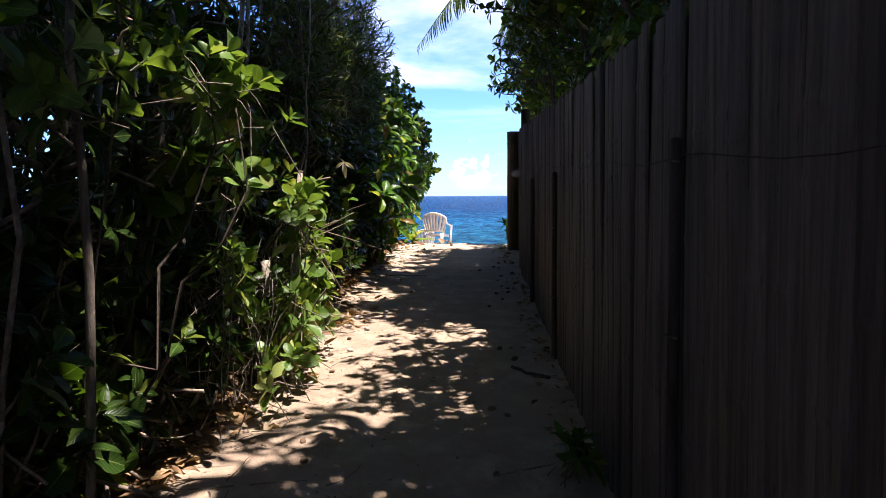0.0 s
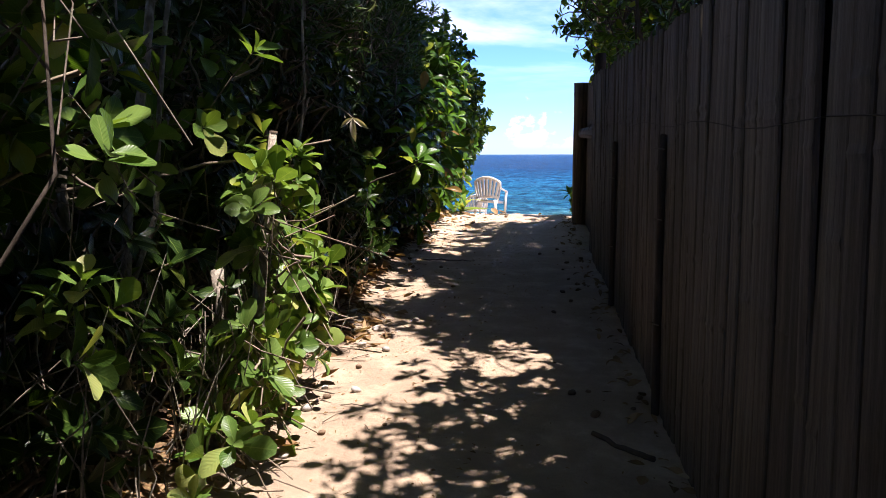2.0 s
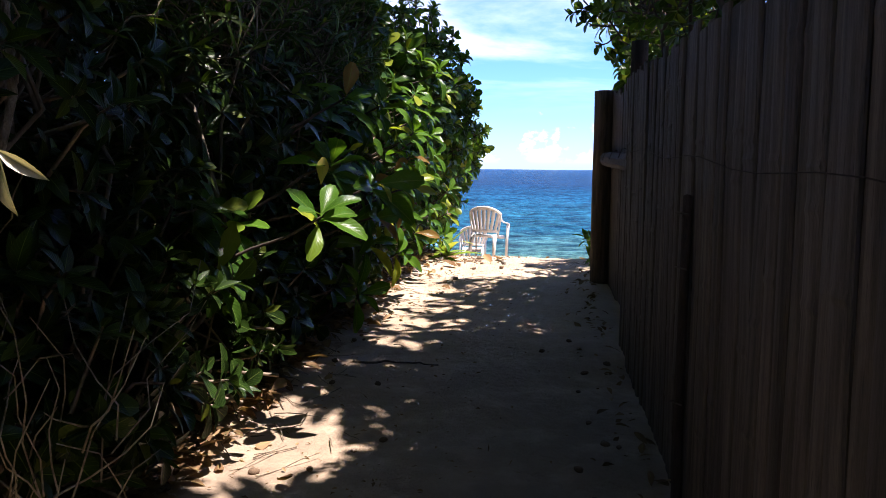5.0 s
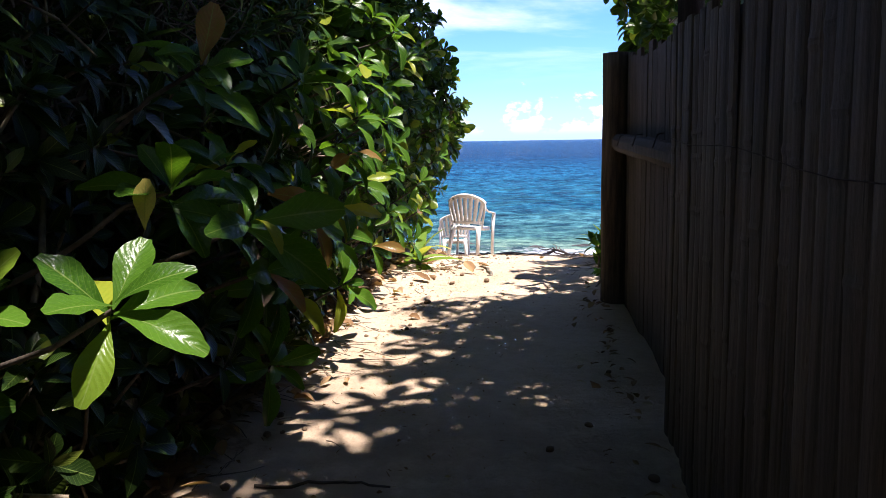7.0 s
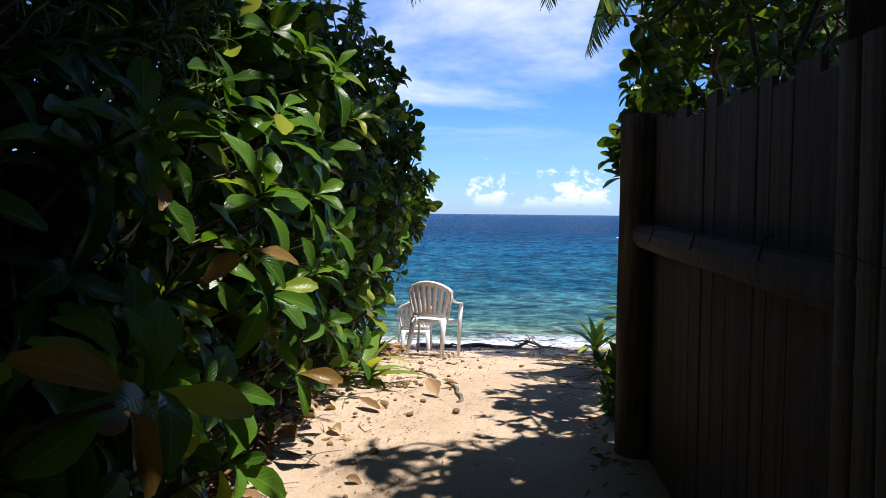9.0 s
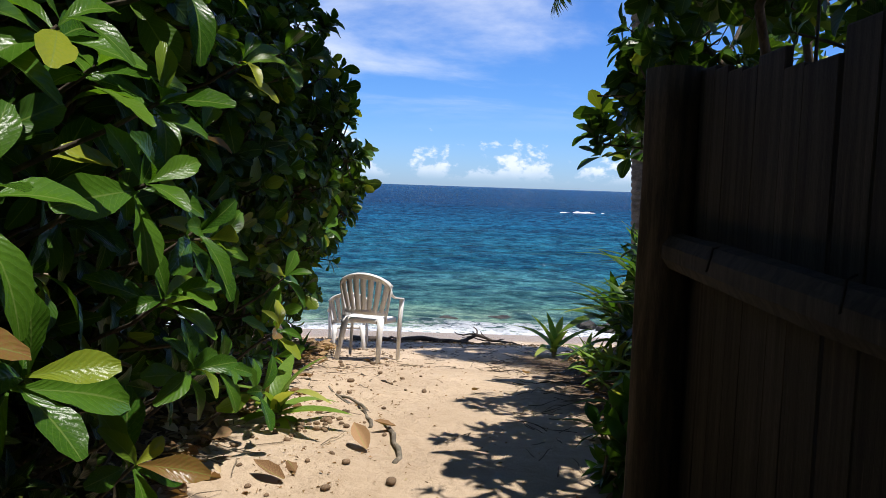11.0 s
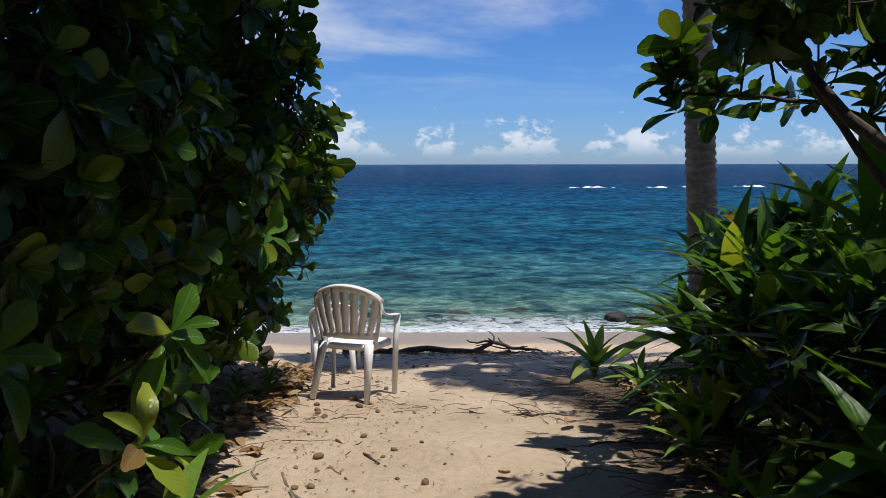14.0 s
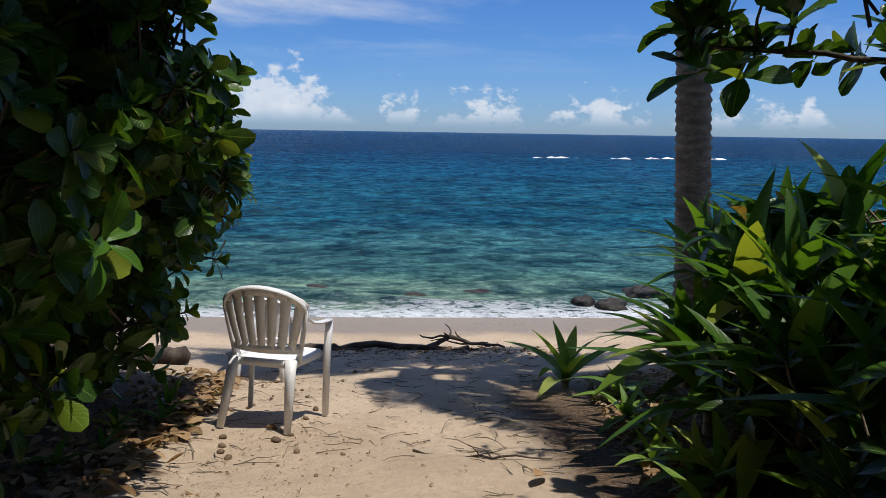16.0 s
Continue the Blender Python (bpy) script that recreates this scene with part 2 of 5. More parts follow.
def sea_material():
    m, t, p = nodes_of("sea_water")
    vec = place_of(t)
    sep = t.nodes.new("ShaderNodeSeparateXYZ")
    t.links.new(vec, sep.inputs[0])
    x, y = sep.outputs[0], sep.outputs[1]
    wide = place_of(t, (0.12, 0.35, 1))
    off = calc(t, "ADD", calc(t, "MULTIPLY", noise_of(t, wide, 0.9, 5.0), 10.0), y)
    ramp = t.nodes.new("ShaderNodeValToRGB")
    far = calc(t, "DIVIDE", calc(t, "SUBTRACT", off, 28.0), 110.0)
    t.links.new(far, ramp.inputs[0])
    stops = ((0.0, (0.20, 0.28, 0.20)), (0.045, (0.075, 0.205, 0.185)), (0.13, (0.014, 0.125, 0.20)), (0.42, (0.007, 0.086, 0.178)), (1.0, (0.003, 0.040, 0.118)))
    ramp.color_ramp.elements[0].position, ramp.color_ramp.elements[0].color = stops[0][0], rgb(stops[0][1])
    ramp.color_ramp.elements[1].position, ramp.color_ramp.elements[1].color = stops[-1][0], rgb(stops[-1][1])
    for s, c in stops[1:-1]:
        e = ramp.color_ramp.elements.new(s)
        e.color = rgb(c)
    # reef under the shallows
    reef = calc(t, "MULTIPLY", ramp_step(t, noise_of(t, place_of(t, (0.45, 1.1, 1)), 1.0, 6.0, 0.6), 0.50, 0.62), calc(t, "SUBTRACT", 1.0, ramp_step(t, y, 40.0, 75.0)))
    col = link_mix(t, calc(t, "MULTIPLY", reef, 0.7), ramp.outputs[0], rgb((0.012, 0.06, 0.075)))
    # light and dark of wind ripples painted into the colour, and drifting murk
    streak_shade = noise_of(t, place_of(t, (1.0, 1.2, 1)), 1.15, 7.0, 0.66, 0.3)
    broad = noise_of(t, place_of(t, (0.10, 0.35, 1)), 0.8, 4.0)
    col = link_mix(t, 1.0, col, link_mix(t, ramp_step(t, streak_shade, 0.36, 0.64), rgb((0.34, 0.45, 0.55)), rgb((1.95, 1.65, 1.5))), "MULTIPLY")
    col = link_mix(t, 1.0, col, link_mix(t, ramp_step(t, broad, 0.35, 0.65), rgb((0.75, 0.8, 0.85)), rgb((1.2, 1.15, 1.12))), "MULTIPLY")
    # finer ripples, their bright and dark sides painted on as well
    ripple_shade = noise_of(t, place_of(t, (2.0, 2.2, 1)), 1.5, 6.0, 0.7, 0.5)
    col = link_mix(t, 1.0, col, link_mix(t, ramp_step(t, ripple_shade, 0.40, 0.62), rgb((0.62, 0.68, 0.74)), rgb((1.35, 1.28, 1.22))), "MULTIPLY")
    # foam along the shore, torn into lace
    shore = calc(t, "ADD", y, calc(t, "MULTIPLY", noise_of(t, place_of(t, (1, 0.25, 1)), 0.55, 4.0), 2.2))
    band = calc(t, "MULTIPLY", calc(t, "SUBTRACT", 1.0, ramp_step(t, shore, 26.0, 27.8)), ramp_step(t, shore, 25.2, 25.6))
    lace = ramp_step(t, calc(t, "ADD", noise_of(t, place_of(t, (1, 2.0, 1)), 3.6, 7.0, 0.68, 0.6), calc(t, "MULTIPLY", band, 0.20)), 0.57, 0.65)
    foam = calc(t, "MULTIPLY", lace, band, True)
    # a few far white caps
    cap = calc(t, "MULTIPLY", ramp_step(t, noise_of(t, place_of(t, (0.10, 0.5, 1)), 1.6, 6.0, 0.62), 0.735, 0.77), ramp_step(t, y, 70.0, 120.0))
    foam = calc(t, "MAXIMUM", foam, calc(t, "MULTIPLY", cap, 0.8))
    col = link_mix(t, foam, col, rgb((0.82, 0.84, 0.85)))
    w1 = noise_of(t, place_of(t, (0.65, 1.15, 1)), 1.1, 6.0, 0.62, 0.4)
    w2 = noise_of(t, place_of(t, (0.6, 1.8, 1)), 3.6, 5.0, 0.6)
    b = t.nodes.new("ShaderNodeBump")
    b.inputs["Strength"].default_value, b.inputs["Distance"].default_value = 1.0, 1.5
    t.links.new(calc(t, "ADD", w1, calc(t, "MULTIPLY", w2, 0.3)), b.inputs["Height"])
    body, gloss, mix = t.nodes.new("ShaderNodeBsdfDiffuse"), t.nodes.new("ShaderNodeBsdfGlossy"), t.nodes.new("ShaderNodeMixShader")
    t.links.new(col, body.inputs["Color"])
    gloss.inputs["Roughness"].default_value = 0.08
    for n in (body, gloss):
        t.links.new(b.outputs[0], n.inputs["Normal"])
    fres = t.nodes.new("ShaderNodeFresnel")
    fres.inputs["IOR"].default_value = 1.33
    t.links.new(b.outputs[0], fres.inputs["Normal"])
    t.links.new(calc(t, "MULTIPLY", fres.outputs[0], calc(t, "SUBTRACT", 0.70, calc(t, "MULTIPLY", foam, 0.65))), mix.inputs[0])
    t.links.new(body.outputs[0], mix.inputs[1])
    t.links.new(gloss.outputs[0], mix.inputs[2])
    t.links.new(mix.outputs[0], t.nodes["Material Output"].inputs[0])
    t.nodes.remove(p)
    return m


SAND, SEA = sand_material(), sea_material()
BAMBOO = rough_material("weathered_bamboo", (0.056, 0.046, 0.034), (0.135, 0.112, 0.085), 7.0, 90.0, 0.8, (6, 6, 0.6), 0.5, 0.003, 0.24, (0.036, 0.029, 0.022))
DARK_POST = rough_material("dark_old_post", (0.025, 0.018, 0.013), (0.07, 0.05, 0.036), 7.0, 60.0, 0.9, (4, 4, 0.7), 0.5, 0.006)
BOARD = rough_material("grey_board", (0.030, 0.024, 0.018), (0.078, 0.064, 0.049), 5.0, 70.0, 0.85, (7, 7, 0.5), 0.5, 0.004, 0.2, (0.09, 0.065, 0.05))
POST = rough_material("post_wood", (0.045, 0.032, 0.020), (0.135, 0.096, 0.060), 6.0, 60.0, 0.8, (6, 6, 0.6), 0.5, 0.005, 0, (0.10, 0.065, 0.04))
WIRE = rough_material("rusty_wire", (0.025, 0.018, 0.014), (0.06, 0.045, 0.036), 30.0, 90.0, 0.95)
BARK = rough_material("grey_bark", (0.085, 0.068, 0.048), (0.26, 0.22, 0.165), 9.0, 60.0, 0.9, (1, 1, 0.4), 0.7, 0.01, 0, (0.10, 0.11, 0.06))
PALE_BARK = rough_material("mottled_bark", (0.16, 0.13, 0.09), (0.40, 0.35, 0.27), 22.0, 90.0, 0.9, (1, 1, 0.6), 0.9, 0.012, 0, (0.09, 0.10, 0.05))
DARK_BARK = rough_material("dark_bark", (0.035, 0.026, 0.018), (0.12, 0.092, 0.065), 9.0, 60.0, 0.9, (1, 1, 0.4), 0.7, 0.01)
PALM_BARK = rough_material("palm_bark", (0.13, 0.105, 0.082), (0.27, 0.23, 0.19), 7.0, 50.0, 0.9, (1, 1, 2.5), 0.7, 0.01, 0, (0.09, 0.07, 0.055))
TWIG = rough_material("twig", (0.10, 0.075, 0.05), (0.30, 0.24, 0.165), 12.0, 80.0, 0.9)
DRIFT = rough_material("driftwood", (0.035, 0.026, 0.02), (0.12, 0.092, 0.07), 9.0, 70.0, 0.9, (1, 1, 1), 0.7, 0.008)
ROCK = rough_material("reef_rock", (0.012, 0.011, 0.009), (0.055, 0.046, 0.036), 5.0, 40.0, 0.6, (1, 1, 1), 0.9, 0.02)
NUT = rough_material("dry_nut", (0.09, 0.055, 0.032), (0.25, 0.17, 0.10), 40.0, 160.0, 0.85, (1, 1, 1), 0.5, 0.002, 0.3)
PEBBLE = rough_material("pale_pebble", (0.3, 0.27, 0.23), (0.5, 0.47, 0.42), 30.0, 120.0, 0.8, (1, 1, 1), 0.4, 0.002, 0.2)
PLASTIC = rough_material("white_plastic", (0.72, 0.70, 0.67), (0.82, 0.81, 0.78), 5.0, 140.0, 0.42, (1, 1, 1), 0.08, 0.001, 0, None, 0.5)
FOAM = rough_material("sea_foam", (0.7, 0.72, 0.74), (0.85, 0.86, 0.87), 1.0, 8.0, 0.9, (1, 1, 1), 0.8, 0.05)
LEAF_SHRUB = leaf_material("shrub_leaf", (0.016, 0.042, 0.007), (0.058, 0.125, 0.015), (0.20, 0.24, 0.025), 0.38, 0.28)
LEAF_ALMOND = leaf_material("broad_leaf", (0.016, 0.048, 0.007), (0.055, 0.13, 0.016), (0.20, 0.24, 0.03), 0.40, 0.28, True, 0.03)
LEAF_ALMOND_ONE = leaf_material("single_broad_leaf", (0.028, 0.085, 0.008), (0.085, 0.19, 0.018), (0.28, 0.31, 0.03), 0.45, 0.25, True, 0.02, True)
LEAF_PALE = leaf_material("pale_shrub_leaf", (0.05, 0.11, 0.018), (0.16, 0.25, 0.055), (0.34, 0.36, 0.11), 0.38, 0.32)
# hedge and undergrowth leaves, their deep shade put into a darker green
LEAF_SHADED = leaf_material("shaded_hedge_leaf", (0.010, 0.024, 0.005), (0.030, 0.065, 0.010), (0.11, 0.14, 0.02), 0.30, 0.30)
LEAF_STRAP = leaf_material("strap_leaf", (0.022, 0.065, 0.009), (0.07, 0.145, 0.018), (0.22, 0.26, 0.035), 0.42, 0.30, False)
LEAF_STRAP_ONE = leaf_material("single_strap_leaf", (0.026, 0.078, 0.009), (0.088, 0.178, 0.019), (0.22, 0.26, 0.035), 0.50, 0.36, False, 0, True)
LEAF_FINE = leaf_material("fine_leaf", (0.018, 0.045, 0.008), (0.075, 0.125, 0.022), (0.18, 0.21, 0.035), 0.36, 0.4, False)
LEAF_PALM = leaf_material("palm_leaf", (0.04, 0.085, 0.018), (0.10, 0.16, 0.035), (0.2, 0.22, 0.06), 0.32, 0.4, False)
LEAF_DRY = leaf_material("dry_leaf", (0.10, 0.052, 0.022), (0.33, 0.205, 0.105), (0.42, 0.33, 0.21), 0.15, 0.8)
LEAF_DRY_ONE = leaf_material("single_dry_leaf", (0.12, 0.06, 0.024), (0.36, 0.22, 0.115), (0.44, 0.34, 0.21), 0.15, 0.75, True, 0, True)

LEAF_BLEACHED = leaf_material("bleached_leaf", (0.40, 0.35, 0.27), (0.55, 0.50, 0.40), (0.5, 0.45, 0.36), 0.2, 0.8, True, 0, True)
LEAF_YELLOW = leaf_material("yellowed_leaf", (0.42, 0.36, 0.08), (0.50, 0.44, 0.12), (0.5, 0.42, 0.1), 0.4, 0.4, True, 0, True)
LEAF_LIME = leaf_material("lime_strap_leaf", (0.10, 0.19, 0.03), (0.20, 0.30, 0.055), (0.34, 0.36, 0.09), 0.42, 0.38, False, 0, True)


# ---- geometry helpers ----
rng = np.random.default_rng(11)


def thing(name, place, label, category, group="", kind=""):
    e = new(name)
    e.location = place
    e.empty_display_size = 0.1
    return tagged(e, label, category, group, kind)


def hang(ob, parent, label=""):
    """Put ob, whose mesh is in world metres, under parent without moving it."""
    ob.parent = parent
    up = parent
    off = Vector((0, 0, 0))
    while up:
        off += up.location
        up = up.parent
    ob.matrix_parent_inverse = Matrix.Translation(-off)
    if label:
        ob["label"] = label
    return ob


def mesh_of(name, verts, faces, material, uvs=None, smooth=True):
    """A mesh from arrays of places and of faces with one number of corners."""
    verts, faces = np.asarray(verts, np.float32), np.asarray(faces, np.int32)
    me = bpy.data.meshes.new(name)
    k = faces.shape[1]
    me.vertices.add(len(verts))
    me.vertices.foreach_set("co", verts.ravel())
    me.loops.add(faces.size)
    me.loops.foreach_set("vertex_index", faces.ravel())
    me.polygons.add(len(faces))
    me.polygons.foreach_set("loop_start", np.arange(0, faces.size, k, dtype=np.int32))
    me.polygons.foreach_set("use_smooth", np.full(len(faces), smooth))
    if uvs is not None:
        layer = me.uv_layers.new(name="UVMap")
        layer.data.foreach_set("uv", np.asarray(uvs, np.float32)[faces.ravel()].ravel())
    me.materials.append(material)
    me.update(calc_edges=True)
    me.validate()
    return me


def part(name, bm, material, parent=None, label="", smooth=True):
    me = bpy.data.meshes.new(name)
    bmesh.ops.recalc_face_normals(bm, faces=bm.faces)
    bm.to_mesh(me)
    bm.free()
    me.polygons.foreach_set("use_smooth", np.full(len(me.polygons), smooth))
    me.materials.append(material)
    ob = new(name, me)
    if parent:
        hang(ob, parent, label)
    return ob


def unit(a):
    a = np.asarray(a, float)
    return a / np.maximum(np.linalg.norm(a, axis=-1, keepdims=True), 1e-9)


def leaf_template(width, rows=5, shape="obovate", droop=0.25, fold=0.18, wave=0.0, cols=3):
    """A leaf of length 1 along +y, face up: places, quads and uv."""
    v = np.linspace(0, 1, rows + 1)
    if shape == "obovate":
        v = 1 - (1 - v) ** 1.25
        w = width * (np.sin(np.pi * np.clip(v, 0, 1) ** 1.75).clip(0) ** 0.72 * 0.5 + 0.03 * (1 - v))
        w[-1] = width * 0.16
    elif shape == "strap":
        w = width * 0.5 * (0.55 + 0.45 * np.sin(np.pi * np.minimum(v * 1.5, 0.5) )) * np.clip(1.0 - v ** 3.0, 0.02, 1)
    else:
        w = width * 0.5 * np.clip(np.sin(np.pi * (0.06 + 0.94 * v)) ** 0.9, 0.03, 1)
    pts, uv = [], []
    across = np.linspace(-1, 1, cols)
    for i, t in enumerate(v):
        for a in across:
            z = -droop * t * t + fold * w[i] * abs(a) * 2 + wave * math.sin(t * 17 + a * 2.0) * abs(a) * w[i]
            pts.append((a * w[i], t * (1 - 0.25 * droop * t), z))
            uv.append((0.5 + a * 0.5, t))
    quads = []
    for i in range(rows):
        for c in range(cols - 1):
            b = i * cols + c
            quads.append((b, b + 1, b + cols + 1, b + cols))
    return np.array(pts), np.array(quads), np.array(uv)


def scatter(template, at, way, up, size):
    """Copies of a template at places, along ways, faces towards up."""
    pts, quads, uv = template
    y = unit(way)
    x = unit(np.cross(y, up))
    z = np.cross(x, y)
    n, k = len(at), len(pts)
    s = np.asarray(size).reshape(n, 1, 1)
    out = at[:, None, :] + s * (pts[None, :, 0:1] * x[:, None, :] + pts[None, :, 1:2] * y[:, None, :] + pts[None, :, 2:3] * z[:, None, :])
    faces = (quads[None] + (np.arange(n) * k)[:, None, None]).reshape(-1, quads.shape[1])
    return out.reshape(-1, 3), faces, np.tile(uv, (n, 1))


def join(pieces):
    V, F, U, base = [], [], [], 0
    for v, f, u in pieces:
        V.append(v), F.append(f + base), U.append(u)
        base += len(v)
    return np.concatenate(V), np.concatenate(F), np.concatenate(U)


def rosette_arrays(tips, axes, leaves, size, spread=(35, 85), jitter=0.25):
    """Whorls of leaves round each tip: places, ways, ups and sizes of the leaves."""
    n = len(tips)
    ax = unit(axes)
    ref = np.where(np.abs(ax[:, 2:3]) > 0.9, np.array([[1.0, 0, 0]]), np.array([[0, 0, 1.0]]))
    s = unit(np.cross(ax, ref))
    u = np.cross(ax, s)
    i = np.arange(leaves)[None, :]
    ang = i * 2.4 + rng.random((n, 1)) * 6.28 + rng.normal(0, 0.2, (n, leaves))
    th = np.radians(spread[1] + (spread[0] - spread[1]) * (i / max(leaves - 1, 1)) + rng.normal(0, 9, (n, leaves)))
    side = np.cos(ang)[..., None] * s[:, None] + np.sin(ang)[..., None] * u[:, None]
    way = side * np.sin(th)[..., None] + ax[:, None] * np.cos(th)[..., None]
    up = ax[:, None] * np.sin(th)[..., None] - side * np.cos(th)[..., None] + rng.normal(0, 0.12, (n, leaves, 3))
    at = tips[:, None] - ax[:, None] * (size * 0.35 * (1 - i / leaves))[..., None]
    sz = size * (1 + rng.normal(0, jitter, (n, leaves)).clip(-0.6, 0.5)) * (1.05 - 0.35 * i / leaves)
    return at.reshape(-1, 3), way.reshape(-1, 3), up.reshape(-1, 3), sz.ravel()


def tubes(paths, sides=5):
    """Tapered tubes along lists of (place, radius), as arrays."""
    V, F, base = [], [], 0
    a = np.arange(sides) * 2 * np.pi / sides
    for path in paths:
        p = np.array([q for q, _ in path], float)
        r = np.array([w for _, w in path], float)
        d = unit(np.gradient(p, axis=0))
        ref = np.array([0.0, 0, 1]) if abs(d[0][2]) < 0.8 else np.array([1.0, 0, 0])
        for i in range(len(p)):
            s = unit(np.cross(d[i], ref))
            u = np.cross(s, d[i])
            V.append(p[i] + r[i] * (np.cos(a)[:, None] * s + np.sin(a)[:, None] * u))
        for i in range(len(p) - 1):
            for k in range(sides):
                b = base + i * sides
                F.append((b + k, b + (k + 1) % sides, b + sides + (k + 1) % sides, b + sides + k))
        base += len(p) * sides
    return np.concatenate(V), np.array(F)


def crooked(a, b, r0, r1, steps=6, wander=0.08, rise=0.0):
    """A crooked limb from a to b."""
    a, b = np.array(a, float), np.array(b, float)
    length = np.linalg.norm(b - a)
    off = np.zeros(3)
    out = []
    for i in range(steps + 1):
        t = i / steps
        if 0 < i < steps:
            off = off * 0.6 + rng.normal(0, wander, 3) * length * 0.5
        out.append((a + (b - a) * t + off * (1 if i < steps else 0) + np.array([0, 0, rise * math.sin(math.pi * t)]), r0 + (r1 - r0) * t))
    return out


def tube_part(name, paths, material, parent, label="", sides=6):
    v, f = tubes(paths, sides)
    return hang(new(name, mesh_of(name, v, f, material)), parent, label)


def in_blobs(blobs, shell=0.55):
    """Points near the surface of ellipsoids (centre, radii, count), with the way outward, uneven."""
    P, A = [], []
    for (cx, cy, cz), (rx, ry, rz), n in blobs:
        d = unit(rng.normal(size=(n, 3)))
        lump = np.array([noise.noise(Vector((float(q[0]) * 2.3 + cx, float(q[1]) * 2.3 + cy, float(q[2]) * 2.3 + cz))) for q in d])
        r = (shell + (1 - shell) * rng.random(n) ** 0.5) * (1 + 0.28 * lump)
        P.append(np.array([cx, cy, cz]) + d * r[:, None] * np.array([rx, ry, rz]))
        A.append(unit(d / np.array([rx, ry, rz])))
    return np.concatenate(P), np.concatenate(A)


# ---- the ground: a sandy path over a low crest, down to the beach, and the sea bed ----
PROFILE_Y = (-40.0, -3.0, 0.9, 2.1, 4.3, 6.5, 8.5, 10.4, 12.4, 13.4, 15.1, 16.0, 17.3, 19.0, 20.6, 21.2, 21.9, 24.0, 25.2, 30.0, 60.0, 4200.0)
PROFILE_Z = (0.2, 0.38, 0.46, 0.52, 0.63, 0.78, 0.88, 0.95, 1.0, 1.03, 0.90, 0.82, 0.60, 0.38, 0.155, 0.04, -0.13, -0.37, -0.55, -1.2, -3.5, -12.0)
SEA_Z = -0.5


def ground_z(x, y):
    z = float(np.interp(y, PROFILE_Y, PROFILE_Z))
    if y < 21:
        fade = min(1.0, max(0.0, (21 - y) / 3))
        z += fade * 0.16 * min(1.0, max(0.0, (-0.55 - x) / 0.9)) ** 1.3
        z += fade * 0.30 * min(1.0, max(0.0, (x - 1.2 - 0.11 * max(0.0, y - 13)) / 1.2)) ** 1.2 * (1.0 if y > 12.6 else 0.15)
        z += fade * 0.035 * noise.noise(Vector((x * 1.7, y * 1.7, 0.3))) + fade * 0.014 * noise.noise(Vector((x * 6, y * 6, 4.1)))
    return z


def make_ground():
    xs = np.concatenate((np.array([-4000, -900, -200, -60, -20, -9, -5, -3.2]), np.arange(-2.4, 4.6, 0.07), np.array([5.2, 7, 11, 24, 70, 220, 900, 4000])))
    ys = np.concatenate((np.array([-300, -60, -20, -8, -4]), np.arange(-2, 22.5, 0.07), np.arange(22.6, 28, 0.3), np.array([30, 35, 45, 60, 100, 200, 600, 1600, 4200])))
    V = np.array([(x, y, ground_z(x, y)) for y in ys for x in xs])
    nx = len(xs)
    i, j = np.meshgrid(np.arange(len(ys) - 1), np.arange(nx - 1), indexing="ij")
    b = (i * nx + j).ravel()
    F = np.stack((b, b + 1, b + nx + 1, b + nx), 1)
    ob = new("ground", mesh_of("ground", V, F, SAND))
    return tagged(ob, "pale tan beach sand with leaf litter along the edges", "ground", "", "structure")


make_ground()


def make_sea():
    """A fan of water from the shore to the horizon, finer towards the shore, with a short chop on it."""
    ys = np.concatenate((23.4 + np.cumsum(np.geomspace(0.10, 0.85, 300)), np.geomspace(150, 4300, 70)))
    ss = np.concatenate((-np.geomspace(12, 0.72, 16), np.linspace(-0.7, 0.95, 330), np.geomspace(0.97, 12, 16)))
    V = []
    for y in ys:
        near = min(1.0, max(0.0, (y - 24.8) / 8))
        for s in ss:
            x = s * (y - 8)
            z = SEA_Z
            if y < 150 and abs(s) < 1:
                z += near * (0.09 * noise.noise(Vector((x * 0.16, y * 0.42, 0))) + 0.075 * noise.noise(Vector((x * 0.45, y * 1.15, 3))) + 0.035 * noise.noise(Vector((x * 1.3, y * 2.6, 6))))
                z += 0.07 * math.exp(-((y - 26.3 - 0.9 * noise.noise(Vector((x * 0.3, 0, 9)))) / 0.3) ** 2)
            V.append((x, y, z))
    nx = len(ss)
    i, j = np.meshgrid(np.arange(len(ys) - 1), np.arange(nx - 1), indexing="ij")
    b = (i * nx + j).ravel()
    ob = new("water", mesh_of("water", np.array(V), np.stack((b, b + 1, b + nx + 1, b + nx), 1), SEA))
    return tagged(ob, "blue sea, turquoise over the shallows, foam along the shore", "sea", "", "structure")


make_sea()


# ---- things: helpers for plants ----
OBO = [leaf_template(0.56, 6, "obovate", 0.18, 0.16), leaf_template(0.50, 6, "obovate", 0.34, 0.22), leaf_template(0.60, 6, "obovate", 0.05, 0.10)]
BROAD = [leaf_template(0.38, 9, "obovate", 0.35, 0.20, 0.08, 5), leaf_template(0.42, 9, "obovate", 0.18, 0.14, 0.10, 5), leaf_template(0.35, 9, "obovate", 0.6, 0.26, 0.08, 5)]
OVAL = [leaf_template(0.40, 4, "oval", 0.3, 0.15), leaf_template(0.34, 4, "oval", 0.15, 0.2)]
FINE = [leaf_template(0.11, 3, "oval", 0.35, 0.1), leaf_template(0.09, 3, "oval", 0.6, 0.1)]
